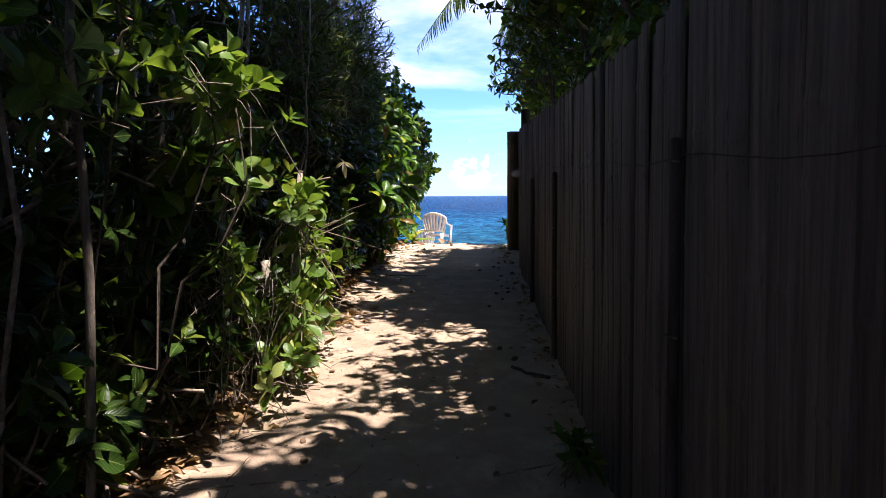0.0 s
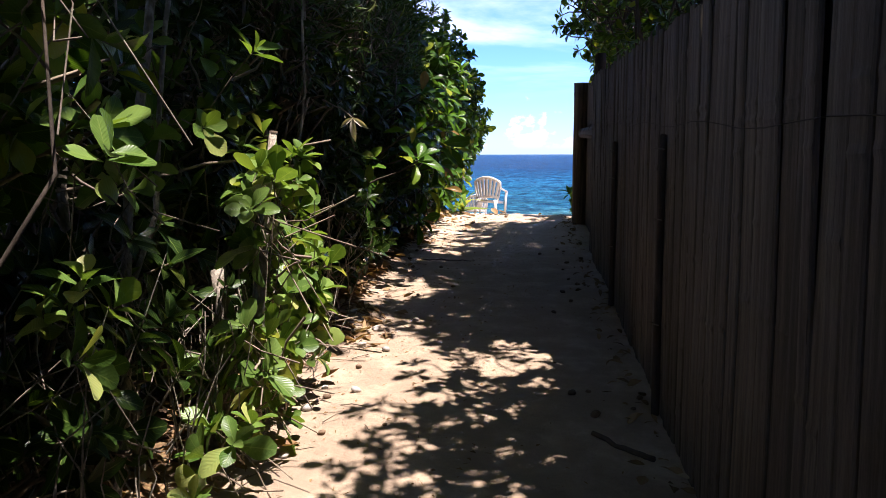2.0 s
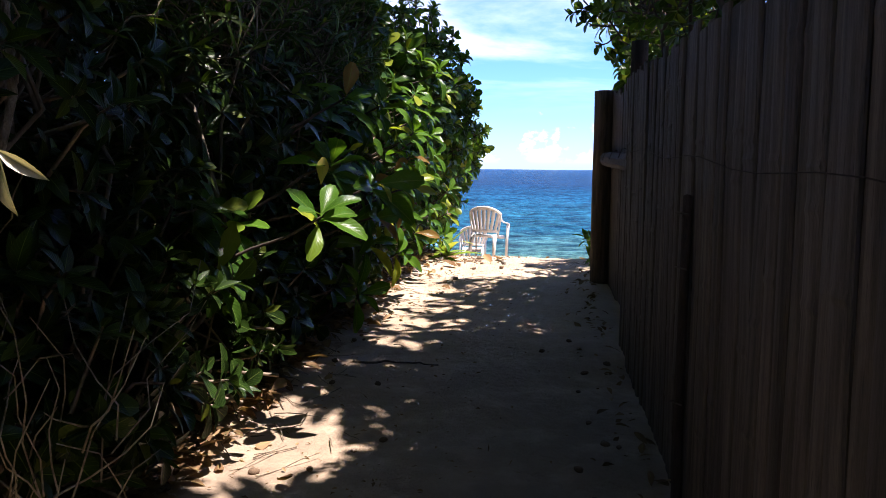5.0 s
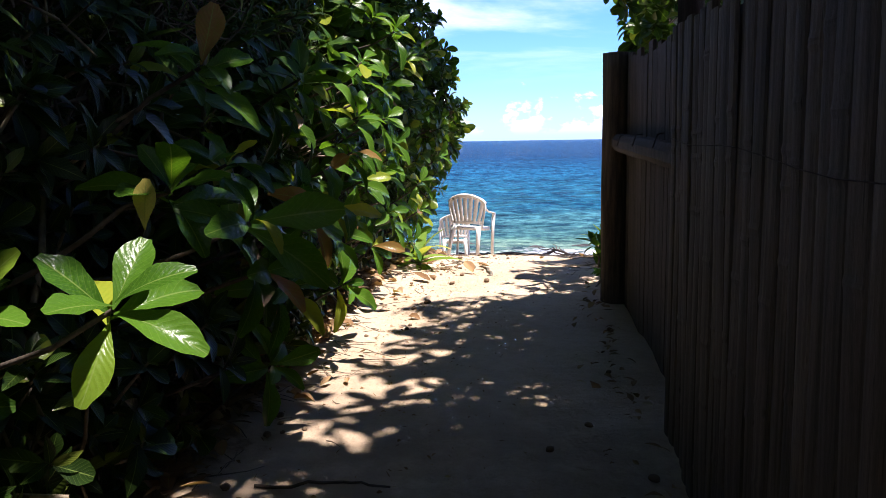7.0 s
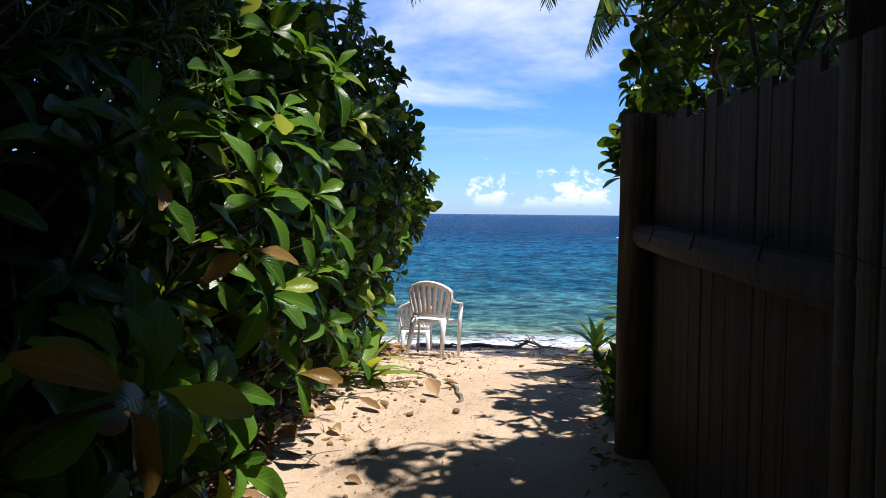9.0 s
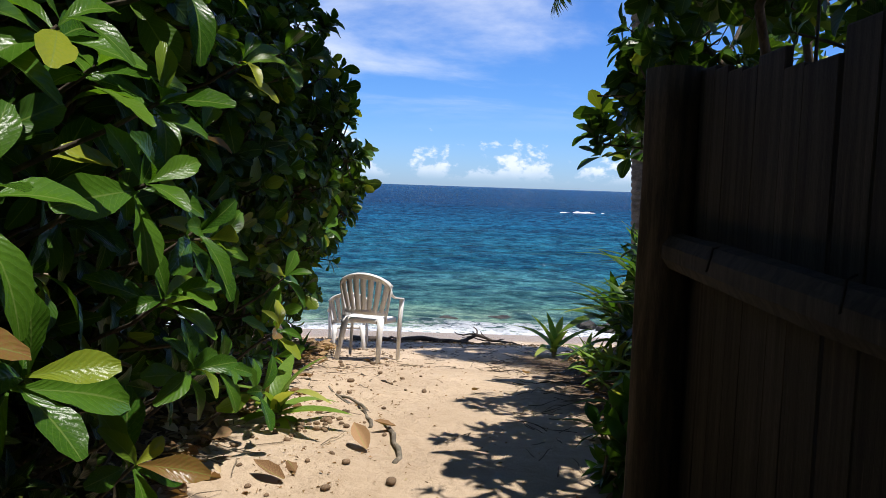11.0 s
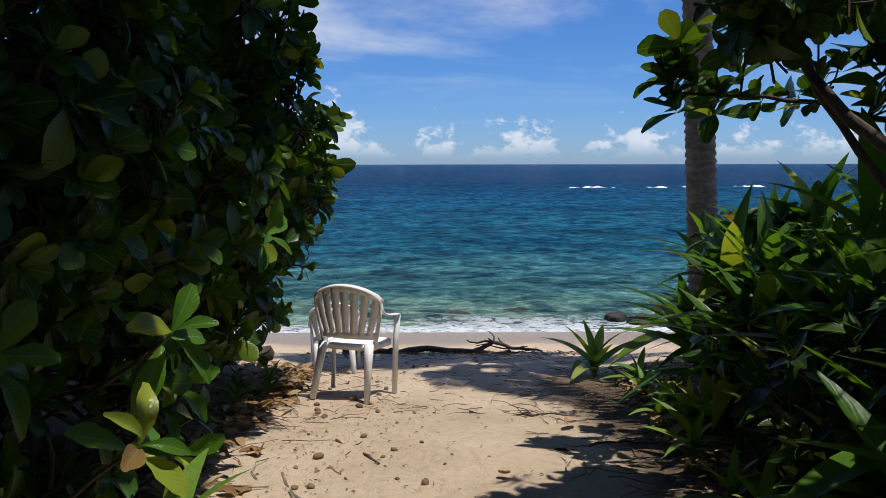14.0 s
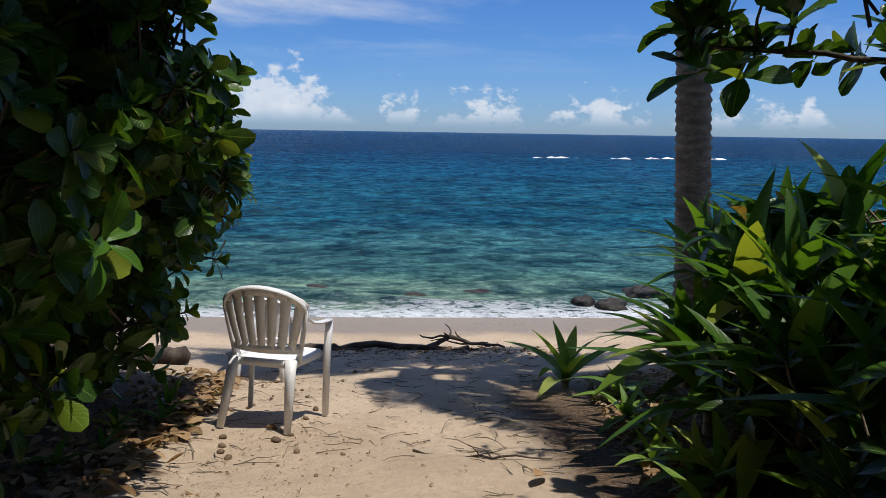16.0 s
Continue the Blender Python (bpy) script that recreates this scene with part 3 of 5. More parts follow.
STRAP = [leaf_template(0.22, 9, "strap", 0.45, 0.22), leaf_template(0.20, 9, "strap", 0.15, 0.24), leaf_template(0.22, 9, "strap", 0.9, 0.18), leaf_template(0.24, 9, "strap", 0.6, 0.16, 0.06)]


def leaf_cloud(templates, at, way, up, size):
    pick = rng.integers(0, len(templates), len(at))
    return join([scatter(tm, at[pick == k], way[pick == k], up[pick == k], size[pick == k]) for k, tm in enumerate(templates) if (pick == k).any()])


def twigs_to(tips, axes, length=(0.12, 0.4), r=0.006):
    out = []
    for p, a in zip(tips, axes):
        L = rng.uniform(*length)
        side = rng.normal(0, 0.12, 3) * L
        out.append([(p - a * L + side, r * 1.3), (p - a * L * 0.4 - side * 0.5, r * 1.1), (p, r * 0.7)])
    return out


def shrub(name, label, base, blobs, templates, leaf_mat, size, leaves=8, stems=5, bark=BARK, keep=None, spread=(30, 85), shell=0.5, stem_r=0.03, lift=0.5, group="", twig_mat=None, twig_r=0.006, category="shrub"):
    """A shrub: stems from the base to the blobs, twigs, and whorls of leaves at their tips."""
    e = thing(name, base, label, category, group)
    P, A = in_blobs(blobs, shell)
    if keep is not None:
        ok = np.array([keep(*p) for p in P])
        P, A = P[ok], A[ok]
    A = unit(A + np.array([0, 0, lift]) + rng.normal(0, 0.3, A.shape))
    for k in range(stems):
        (cx, cy, cz), (rx, ry, rz), _ = blobs[k % len(blobs)]
        goal = np.array([cx, cy, cz]) + rng.normal(0, 0.2, 3) * np.array([rx, ry, rz])
        foot = np.array([base[0] + rng.normal(0, 0.12), base[1] + rng.normal(0, 0.2), ground_z(base[0], base[1]) - 0.08])
        tube_part("stem", [crooked(foot, goal, stem_r * rng.uniform(0.8, 1.3), stem_r * 0.35, 7, 0.07)], bark, e)
    twig_list = twigs_to(P, A, (0.12, 0.45), twig_r)
    centres = np.array([b[0] for b in blobs])
    for k in range(0, len(P), 9):
        c = centres[np.argmin(((centres - P[k]) ** 2).sum(1))]
        twig_list.append(crooked(c + rng.normal(0, 0.1, 3), P[k] - A[k] * 0.2, twig_r * 2.4, twig_r * 1.2, 4, 0.08))
    v, f = tubes(twig_list, 4)
    tagged(hang(new("brushwood", mesh_of("brushwood", v, f, twig_mat or TWIG)), e), kind="stuff")
    V, F, U = leaf_cloud(templates, *rosette_arrays(P, A, leaves, size, spread))
    tagged(hang(new("foliage", mesh_of("foliage", V, F, leaf_mat, U)), e), kind="stuff")
    return e


def left_clear(x, y, z):
    """Keeps foliage on the hedge side of the path."""
    edge = float(np.interp(y, (-3, 4, 6, 8, 10, 12.5, 14, 15, 16.5, 17.5, 19), (-0.62, -0.60, -0.58, -0.50, -0.38, -0.44, -0.52, -0.45, -0.48, -0.42, -0.62)))
    edge += min(0.24, max(0.0, z - 2.0) * 0.3) - max(0.0, 1.35 - z) * 0.38
    return x < edge + 0.10 * noise.noise(Vector((x, y * 2, z * 2))) and z > ground_z(x, y) + 0.12


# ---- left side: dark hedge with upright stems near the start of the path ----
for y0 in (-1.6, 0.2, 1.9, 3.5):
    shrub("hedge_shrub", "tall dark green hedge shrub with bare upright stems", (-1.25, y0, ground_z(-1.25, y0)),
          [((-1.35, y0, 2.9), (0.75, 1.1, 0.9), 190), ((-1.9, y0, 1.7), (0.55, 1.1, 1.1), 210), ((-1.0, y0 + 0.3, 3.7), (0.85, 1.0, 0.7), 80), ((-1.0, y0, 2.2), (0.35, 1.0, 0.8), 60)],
          OVAL, LEAF_SHADED, 0.11, 9, 5, DARK_BARK, left_clear, (30, 95), 0.3, 0.018, 0.4, "left hedge")


def upright_stem(x, y, top, r, material, name="sapling", label="slim grey upright sapling trunk in the hedge"):
    e = thing(name, (x, y, ground_z(x, y)), label, "sapling", "hedge saplings")
    tube_part("trunk", [crooked((x, y, ground_z(x, y) - 0.06), (x + rng.normal(0, 0.12), y + rng.normal(0, 0.15), top), r, r * 0.6, 9, 0.022)], material, e, sides=8)
    twigs = []
    for k in range(10):
        z = rng.uniform(0.7, top - 0.2)
        a = rng.uniform(0, 6.28)
        L = rng.uniform(0.12, 0.36)
        s = np.array([x, y, z])
        g = s + np.array([math.cos(a) * L, math.sin(a) * L, rng.uniform(0.0, 0.35)])
        if g[0] > -0.5:
            g[0] = -0.5 - rng.random() * 0.1
        twigs.append(crooked(s, g, 0.0045, 0.002, 5, 0.13))
    tagged(tube_part("brushwood", twigs, BARK, e, sides=4), kind="stuff")
    return e


for k in range(34):
    y = -0.5 + k * 0.245 + rng.normal(0, 0.12)
    upright_stem(-rng.uniform(0.72, 1.7), y, rng.uniform(3.0, 4.4), rng.uniform(0.008, 0.022), PALE_BARK if rng.random() < 0.5 else BARK)

# shrubs with waxy paddle leaves reaching towards the path
for bx, by, blobs, n in (
        (-0.95, 2.4, [((-0.85, 2.5, 2.0), (0.32, 0.6, 0.45), 30), ((-0.85, 2.9, 1.2), (0.25, 0.5, 0.35), 16)], 8),
        (-0.95, 4.2, [((-0.85, 4.3, 2.15), (0.3, 0.6, 0.45), 42), ((-0.95, 4.1, 2.9), (0.4, 0.7, 0.4), 40)], 8),
        (-0.9, 3.3, [((-0.85, 3.4, 0.9), (0.25, 0.5, 0.22), 20)], 7)):
    shrub("paddle_leaf_shrub", "shrub with waxy paddle-shaped green leaves at the hedge's edge", (bx, by, ground_z(bx, by)), blobs,
          OBO, LEAF_SHRUB, 0.125, n, 3, BARK, left_clear, (30, 85), 0.25, 0.02, 0.6, "paddle-leaf shrubs")

shrub("paddle_leaf_shrub", "leggy shrub with bright waxy paddle leaves in flecks of sun", (-0.85, 3.6, ground_z(-0.85, 3.6)),
      [((-0.66, 3.2, 2.2), (0.14, 0.4, 0.22), 12), ((-0.55, 3.9, 2.25), (0.14, 0.3, 0.22), 14), ((-0.44, 4.05, 2.2), (0.1, 0.2, 0.15), 8), ((-0.62, 4.5, 1.9), (0.12, 0.4, 0.3), 10), ((-0.6, 4.3, 1.45), (0.12, 0.3, 0.15), 7)],
      OBO, LEAF_PALE, 0.115, 6, 3, DARK_BARK, None, (25, 80), 0.15, 0.009, 0.7, "paddle-leaf shrubs", BARK, 0.0018)

for y0 in (2.3, 3.2, 4.0, 4.7, 7.6, 8.3, 9.0, 9.8, 10.6, 11.4, 12.2):
    shrub("low_hedge_shrub", "low dark leafy shrub filling the hedge's foot", (-1.0, y0, ground_z(-1.0, y0)),
          [((-0.96, y0, ground_z(-0.96, y0) + 0.38), (0.36, 0.55, 0.38), 80), ((-1.15, y0, ground_z(-1.15, y0) + 0.88), (0.38, 0.55, 0.4), 60)], OVAL + OBO[:1], LEAF_SHADED, 0.12, 8, 3, DARK_BARK, left_clear, (25, 90), 0.2, 0.012, 0.5, "low hedge")

# the sunlit one that grows round a cut stake
stake = thing("stake", (-0.56, 5.67, ground_z(-0.56, 5.67)), "cut grey wooden stake standing in the shrub beside the path", "stake")
tube_part("shaft", [[((-0.66, 5.62, 0.60), 0.020), ((-0.63, 5.64, 1.1), 0.018), ((-0.60, 5.66, 1.60), 0.017), ((-0.56, 5.67, 1.95), 0.016), ((-0.56, 5.67, 1.951), 0.001)]], PALE_BARK, stake, sides=9)
tube_part("cut_top", [[((-0.56, 5.67, 1.945), 0.0165), ((-0.559, 5.67, 1.955), 0.0165), ((-0.559, 5.67, 1.956), 0.001)]], POST, stake, "pale sawn top", 9)
trunk_one = thing("young_trunk", (-0.56, 5.40, ground_z(-0.56, 5.40)), "knotted grey young trunk beside the path, cut at chest height", "tree trunk")
tube_part("trunk", [[((-0.60, 5.43, 0.55), 0.036), ((-0.58, 5.41, 0.72), 0.029), ((-0.585, 5.42, 0.9), 0.031), ((-0.55, 5.41, 1.1), 0.024), ((-0.56, 5.42, 1.28), 0.027), ((-0.535, 5.42, 1.45), 0.022), ((-0.545, 5.43, 1.6), 0.025), ((-0.56, 5.43, 1.68), 0.022), ((-0.555, 5.44, 1.73), 0.024), ((-0.553, 5.44, 1.755), 0.017), ((-0.553, 5.44, 1.757), 0.001)]], PALE_BARK, trunk_one, sides=12)
tube_part("knot", [[((-0.56, 5.42, 1.66), 0.016), ((-0.535, 5.40, 1.72), 0.012), ((-0.52, 5.40, 1.75), 0.005), ((-0.52, 5.40, 1.752), 0.001)]], DARK_BARK, trunk_one, "broken knot", 8)
stump = thing("stump", (-0.76, 5.5, ground_z(-0.76, 5.5)), "rough grey trunk stub in the shrub's shade", "tree stump")
tube_part("trunk", [[((-0.77, 5.5, 0.55), 0.065), ((-0.75, 5.48, 0.9), 0.045), ((-0.72, 5.5, 1.25), 0.034), ((-0.74, 5.5, 1.42), 0.030), ((-0.74, 5.5, 1.425), 0.001)]], PALE_BARK, stump, sides=10)
wire = thing("fence_wire", (-0.9, 5.0, 1.75), "pale twisted wire strung through the shrub", "wire")
tube_part("strand", [crooked((-1.15, 4.6, 1.72), (-0.50, 6.35, 1.93), 0.007, 0.005, 9, 0.008)], TWIG, wire, sides=6)
def stake_clear(x, y, z):
    return x < -0.44 - 0.25 * max(0.0, 1.0 - z) and z > ground_z(x, y) + 0.1


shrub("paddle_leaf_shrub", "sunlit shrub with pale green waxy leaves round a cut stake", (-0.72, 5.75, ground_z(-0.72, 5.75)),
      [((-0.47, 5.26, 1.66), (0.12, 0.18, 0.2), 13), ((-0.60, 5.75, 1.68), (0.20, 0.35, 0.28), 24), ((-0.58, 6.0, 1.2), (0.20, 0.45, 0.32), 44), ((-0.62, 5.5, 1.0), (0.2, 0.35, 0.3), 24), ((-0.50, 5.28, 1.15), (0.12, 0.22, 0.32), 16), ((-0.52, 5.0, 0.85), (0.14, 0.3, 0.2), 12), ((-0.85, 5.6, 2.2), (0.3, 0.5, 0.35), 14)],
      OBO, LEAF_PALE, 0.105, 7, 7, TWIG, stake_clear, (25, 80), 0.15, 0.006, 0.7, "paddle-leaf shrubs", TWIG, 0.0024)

tangle = []
for k in range(190):
    y = rng.uniform(4.2, 7.4)
    x = -0.60 - abs(rng.normal(0, 0.16))
    s = np.array([x, y, ground_z(x, y) + rng.uniform(0.0, 0.45)])
    g = s + np.array([rng.normal(0.02, 0.12), rng.normal(0, 0.22), rng.uniform(0.1, 0.65)])
    g[0] = min(g[0], -0.46)
    tangle.append(crooked(s, g, 0.0035, 0.0018, 4, 0.09))
tv, tf = tubes(tangle, 4)
tagged(new("dry_twigs", mesh_of("dry_twigs", tv, tf, PALE_BARK)), "tangle of pale bare twigs at the hedge's sunlit foot", "brushwood", "", "stuff")

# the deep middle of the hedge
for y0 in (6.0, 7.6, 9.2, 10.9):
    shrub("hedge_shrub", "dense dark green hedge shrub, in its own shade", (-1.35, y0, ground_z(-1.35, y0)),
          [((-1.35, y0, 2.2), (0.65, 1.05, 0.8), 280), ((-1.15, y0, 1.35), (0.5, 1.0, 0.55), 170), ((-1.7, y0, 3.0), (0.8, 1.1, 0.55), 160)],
          OVAL, LEAF_SHADED, 0.13, 8, 5, DARK_BARK, left_clear, (30, 90), 0.3, 0.03, 0.4, "left hedge")
for y0 in (7.4, 8.9, 10.2, 11.4):
    shrub("feathery_shrub", "tall shrub of thin canes with fine narrow leaves", (-1.1, y0, ground_z(-1.1, y0)),
          [((-1.0, y0, 2.95), (0.42, 0.75, 0.6), 190), ((-1.05, y0, 3.7), (0.5, 0.85, 0.65), 220)],
          FINE, LEAF_FINE, 0.15, 9, 8, BARK, left_clear, (10, 70), 0.2, 0.012, 1.0, "feathery shrubs", None, 0.0035)

# broad-leaved sea almonds
ALMOND_MESH = [mesh_of("leaf", *scatter(tm, np.zeros((1, 3)), np.array([[0, 1.0, 0]]), np.array([[0, 0, 1.0]]), np.ones(1))[:2], LEAF_ALMOND_ONE, tm[2]) for tm in BROAD]


YELLOW_MESH = mesh_of("leaf", *scatter(BROAD[1], np.zeros((1, 3)), np.array([[0, 1.0, 0]]), np.array([[0, 0, 1.0]]), np.ones(1))[:2], LEAF_YELLOW, BROAD[1][2])


def single_leaves(parent, meshes, at, way, up, size):
    """Leaves that can be told apart: objects of their own on shared meshes."""
    origin = parent.location
    for p, w, u, s in zip(at, unit(way), up, size):
        y = Vector(w)
        x = y.cross(Vector(u)).normalized()
        z = x.cross(y)
        ob = new("leaf", meshes[int(rng.integers(0, len(meshes)))])
        ob.parent = parent
        m = Matrix((x, y, z)).transposed().to_4x4()
        ob.matrix_basis = Matrix.Translation(Vector(p) - origin) @ m @ Matrix.Scale(float(s), 4)


def almond(base, heads, label, n_leaf=8, size=0.23, filler=()):
    e = thing("sea_almond_shrub", base, label, "shrub", "sea almond shrubs")
    P = np.array([h[0] for h in heads], float)
    A = unit(np.array([h[1] for h in heads], float))
    foot = np.array([base[0], base[1], ground_z(base[0], base[1]) - 0.05])
    for p, a in zip(P, A):
        bend = np.array([min(p[0] - 0.4, -0.95), p[1] + rng.normal(0, 0.1), p[2] - 0.3])
        tube_part("branch", [crooked(foot + rng.normal(0, 0.05, 3) * (1, 1, 0), bend, 0.013, 0.009, 6, 0.05) + crooked(bend, p - a * 0.03, 0.009, 0.006, 4, 0.05)[1:]], DARK_BARK, e)
    at, way, up, sz = rosette_arrays(P, A, n_leaf, size, (35, 88), 0.18)
    single_leaves(e, ALMOND_MESH, at, way, up, sz)
    if filler:
        P2, A2 = in_blobs(filler, 0.3)
        ok = np.array([left_clear(*p) for p in P2])
        P2, A2 = P2[ok], unit(A2[ok] + np.array([0.25, -0.1, 0.5]))
        V, F, U = leaf_cloud(BROAD, *rosette_arrays(P2, A2, 7, size * 0.9, (35, 95), 0.25))
        tagged(hang(new("foliage", mesh_of("foliage", V, F, LEAF_ALMOND, U)), e), kind="stuff")
        v, f = tubes(twigs_to(P2, A2, (0.2, 0.5), 0.006), 4)
        tagged(hang(new("brushwood", mesh_of("brushwood", v, f, TWIG)), e), kind="stuff")
    return e


almond((-1.0, 8.4, ground_z(-1.0, 8.4)),
       [((-0.35, 8.42, 1.84), (0.5, -0.4, 0.9)), ((-0.44, 8.9, 2.05), (0.4, -0.5, 0.9)), ((-0.78, 8.55, 1.80), (0.4, -0.5, 0.9)), ((-0.24, 8.97, 1.95), (0.7, -0.3, 0.4)), ((-0.28, 9.17, 1.78), (0.8, -0.3, 0.3)), ((-0.22, 9.8, 1.92), (0.7, -0.4, 0.5)), ((-0.42, 9.1, 2.38), (0.5, -0.4, 0.9))],
       "sea almond with large glossy leaves leaning over the path", 8, 0.22, [((-1.0, 8.7, 1.6), (0.3, 0.6, 0.5), 14)])
yellow = thing("yellowed_leaf", (-0.46, 8.78, 1.97), "yellowed broad leaf caught among green ones", "leaf")
single_leaves(yellow, [YELLOW_MESH], np.array([(-0.46, 8.78, 1.94)]), np.array([(0.15, -0.2, 1.0)]), np.array([(0.2, -1.0, -0.2)]), (0.13,))
almond((-1.0, 10.6, ground_z(-1.0, 10.6)),
       [((-0.38, 10.86, 2.12), (0.6, -0.3, 0.8)), ((-0.40, 11.1, 2.3), (0.6, -0.4, 0.9)), ((-0.48, 11.75, 2.58), (0.5, -0.2, 1.0)), ((-0.5, 10.3, 1.9), (0.6, -0.4, 0.8)), ((-0.52, 10.1, 1.55), (0.7, -0.4, 0.5)),
        ((-0.45, 10.7, 1.7), (0.7, -0.3, 0.4)), ((-0.5, 10.4, 2.45), (0.5, -0.3, 0.9)), ((-0.42, 11.3, 1.95), (0.7, -0.3, 0.6)), ((-0.55, 9.6, 2.1), (0.5, -0.3, 0.9)), ((-0.48, 11.0, 1.4), (0.8, -0.3, 0.3)), ((-0.55, 10.0, 1.25), (0.7, -0.4, 0.4)), ((-0.36, 10.02, 1.86), (0.7, -0.4, 0.3))],
       "sea almond with bright yellow-green leaves in the sun", 8, 0.22, [((-0.85, 10.4, 1.9), (0.35, 0.9, 0.75), 70), ((-0.9, 11.4, 2.3), (0.4, 0.6, 0.5), 40)])
almond((-1.0, 12.4, ground_z(-1.0, 12.4)),
       [((-0.5, 12.3, 1.95), (0.7, -0.4, 0.7)), ((-0.5, 12.6, 1.65), (0.8, -0.3, 0.5)), ((-0.55, 12.1, 2.35), (0.6, -0.4, 0.8)), ((-0.52, 12.9, 2.05), (0.7, -0.3, 0.7)), ((-0.55, 12.2, 1.45), (0.8, -0.4, 0.3)), ((-0.58, 13.3, 1.5), (0.8, -0.3, 0.4)), ((-0.62, 13.5, 1.9), (0.8, -0.3, 0.6)), ((-0.6, 13.0, 2.5), (0.6, -0.3, 0.9)), ((-0.42, 12.0, 2.52), (0.6, -0.4, 0.7)), ((-0.36, 11.75, 2.3), (0.7, -0.4, 0.5)), ((-0.45, 11.5, 2.62), (0.6, -0.4, 0.8)), ((-0.40, 12.3, 2.15), (0.8, -0.3, 0.3)), ((-0.33, 11.95, 2.85), (0.5, -0.3, 1.0)), ((-0.5, 12.1, 2.95), (0.4, -0.2, 1.0)), ((-0.36, 13.4, 2.88), (0.5, -0.3, 1.0)), ((-0.4, 12.8, 2.75), (0.5, -0.3, 0.9))],
       "sea almond with drooping broad leaves above the leaf litter", 8, 0.21, [((-0.9, 12.6, 2.2), (0.4, 0.9, 0.85), 100)])

almond((-0.95, 14.1, ground_z(-0.95, 14.1)),
       [((-0.46, 13.9, 1.55), (0.7, -0.4, 0.6)), ((-0.50, 14.3, 1.78), (0.7, -0.4, 0.7)), ((-0.48, 13.6, 1.3), (0.8, -0.4, 0.3)), ((-0.62, 14.7, 1.5), (0.8, -0.4, 0.4)), ((-0.42, 15.35, 2.0), (0.8, -0.4, 0.5)), ((-0.6, 14.6, 1.25), (0.8, -0.3, 0.3))],
       "sea almond with long drooping leaves at the end of the hedge", 7, 0.21)

# the rounded seaside shrub at the end of the hedge
shrub("seaside_shrub", "rounded seaside shrub, dense paddle-shaped leaves against the sea", (-1.5, 14.6, ground_z(-1.5, 14.6)),
      [((-1.2, 13.9, 2.55), (0.85, 1.1, 0.9), 400), ((-1.15, 15.3, 2.2), (0.8, 1.0, 0.9), 400), ((-1.35, 14.6, 1.5), (0.75, 1.5, 0.6), 260)],
      OBO, LEAF_SHRUB, 0.13, 9, 9, DARK_BARK, left_clear, (28, 85), 0.45, 0.035, 0.5, "seaside shrubs", DARK_BARK)
shrub("seaside_shrub", "seaside shrub with paddle leaves topping the hedge", (-1.3, 12.4, ground_z(-1.3, 12.4)),
      [((-0.8, 12.4, 2.9), (0.4, 0.6, 0.32), 90), ((-1.2, 11.6, 3.2), (0.5, 0.7, 0.4), 110)],
      OBO, LEAF_SHRUB, 0.14, 8, 5, DARK_BARK, None, (28, 85), 0.35, 0.025, 0.5, "seaside shrubs", DARK_BARK)
shrub("seaside_shrub", "seaside shrub with an open crown and bare lower branches", (-1.7, 17.2, ground_z(-1.7, 17.2)),
      [((-1.15, 17.2, 2.2), (0.72, 0.85, 0.8), 330), ((-1.0, 18.2, 2.0), (0.55, 0.55, 0.6), 110), ((-1.3, 17.6, 1.3), (0.6, 0.8, 0.45), 100), ((-1.9, 17.6, 2.0), (0.8, 1.2, 0.9), 220)],
      OBO, LEAF_SHRUB, 0.13, 8, 9, DARK_BARK, left_clear, (28, 85), 0.4, 0.03, 0.5, "seaside shrubs", DARK_BARK)


# strap-leaved plants
STRAP_MESH = [mesh_of("leaf", *scatter(tm, np.zeros((1, 3)), np.array([[0, 1.0, 0]]), np.array([[0, 0, 1.0]]), np.ones(1))[:2], LEAF_STRAP_ONE, tm[2]) for tm in STRAP]


def lily(x, y, size, count, label, group, tilt=(15, 75), name="strap_leaf_plant", z=None, meshes=None):
    base = np.array([x, y, ground_z(x, y) if z is None else z])
    e = thing(name, base, label, "plant", group)
    tube_part("stalk", [[(base - (0, 0, 0.05), 0.03), (base + (0, 0, size * 0.12), 0.028), (base + (0, 0, size * 0.2), 0.012)]], TWIG, e)
    th = np.radians(np.linspace(tilt[1], tilt[0], count) + rng.normal(0, 6, count))
    a = np.arange(count) * 2.4 + rng.random() * 6
    way = np.stack((np.cos(a) * np.sin(th), np.sin(a) * np.sin(th), np.cos(th)), 1)
    up = np.stack((-np.cos(a) * np.cos(th), -np.sin(a) * np.cos(th), np.sin(th)), 1)
    at = np.tile(base + (0, 0, size * 0.08), (count, 1)) + np.linspace(0, size * 0.1, count)[:, None] * (0, 0, 1)
    single_leaves(e, meshes or STRAP_MESH, at, way, up, size * (1 + rng.normal(0, 0.14, count)))
    return e


LIME_MESH = [mesh_of("leaf", *scatter(tm, np.zeros((1, 3)), np.array([[0, 1.0, 0]]), np.array([[0, 0, 1.0]]), np.ones(1))[:2], LEAF_LIME, tm[2]) for tm in (leaf_template(0.24, 9, "strap", 0.45, 0.2), leaf_template(0.22, 9, "strap", 0.2, 0.22), leaf_template(0.25, 9, "strap", 0.85, 0.15))]
lily(-0.52, 14.17, 0.42, 12, "lime green strap-leaved plant at the edge of the sand", "strap-leaved plants", (10, 95), meshes=LIME_MESH)
lily(1.72, 18.62, 0.50, 9, "young strap-leaved plant on a bare stub in the sand", "strap-leaved plants", (5, 60), meshes=LIME_MESH)
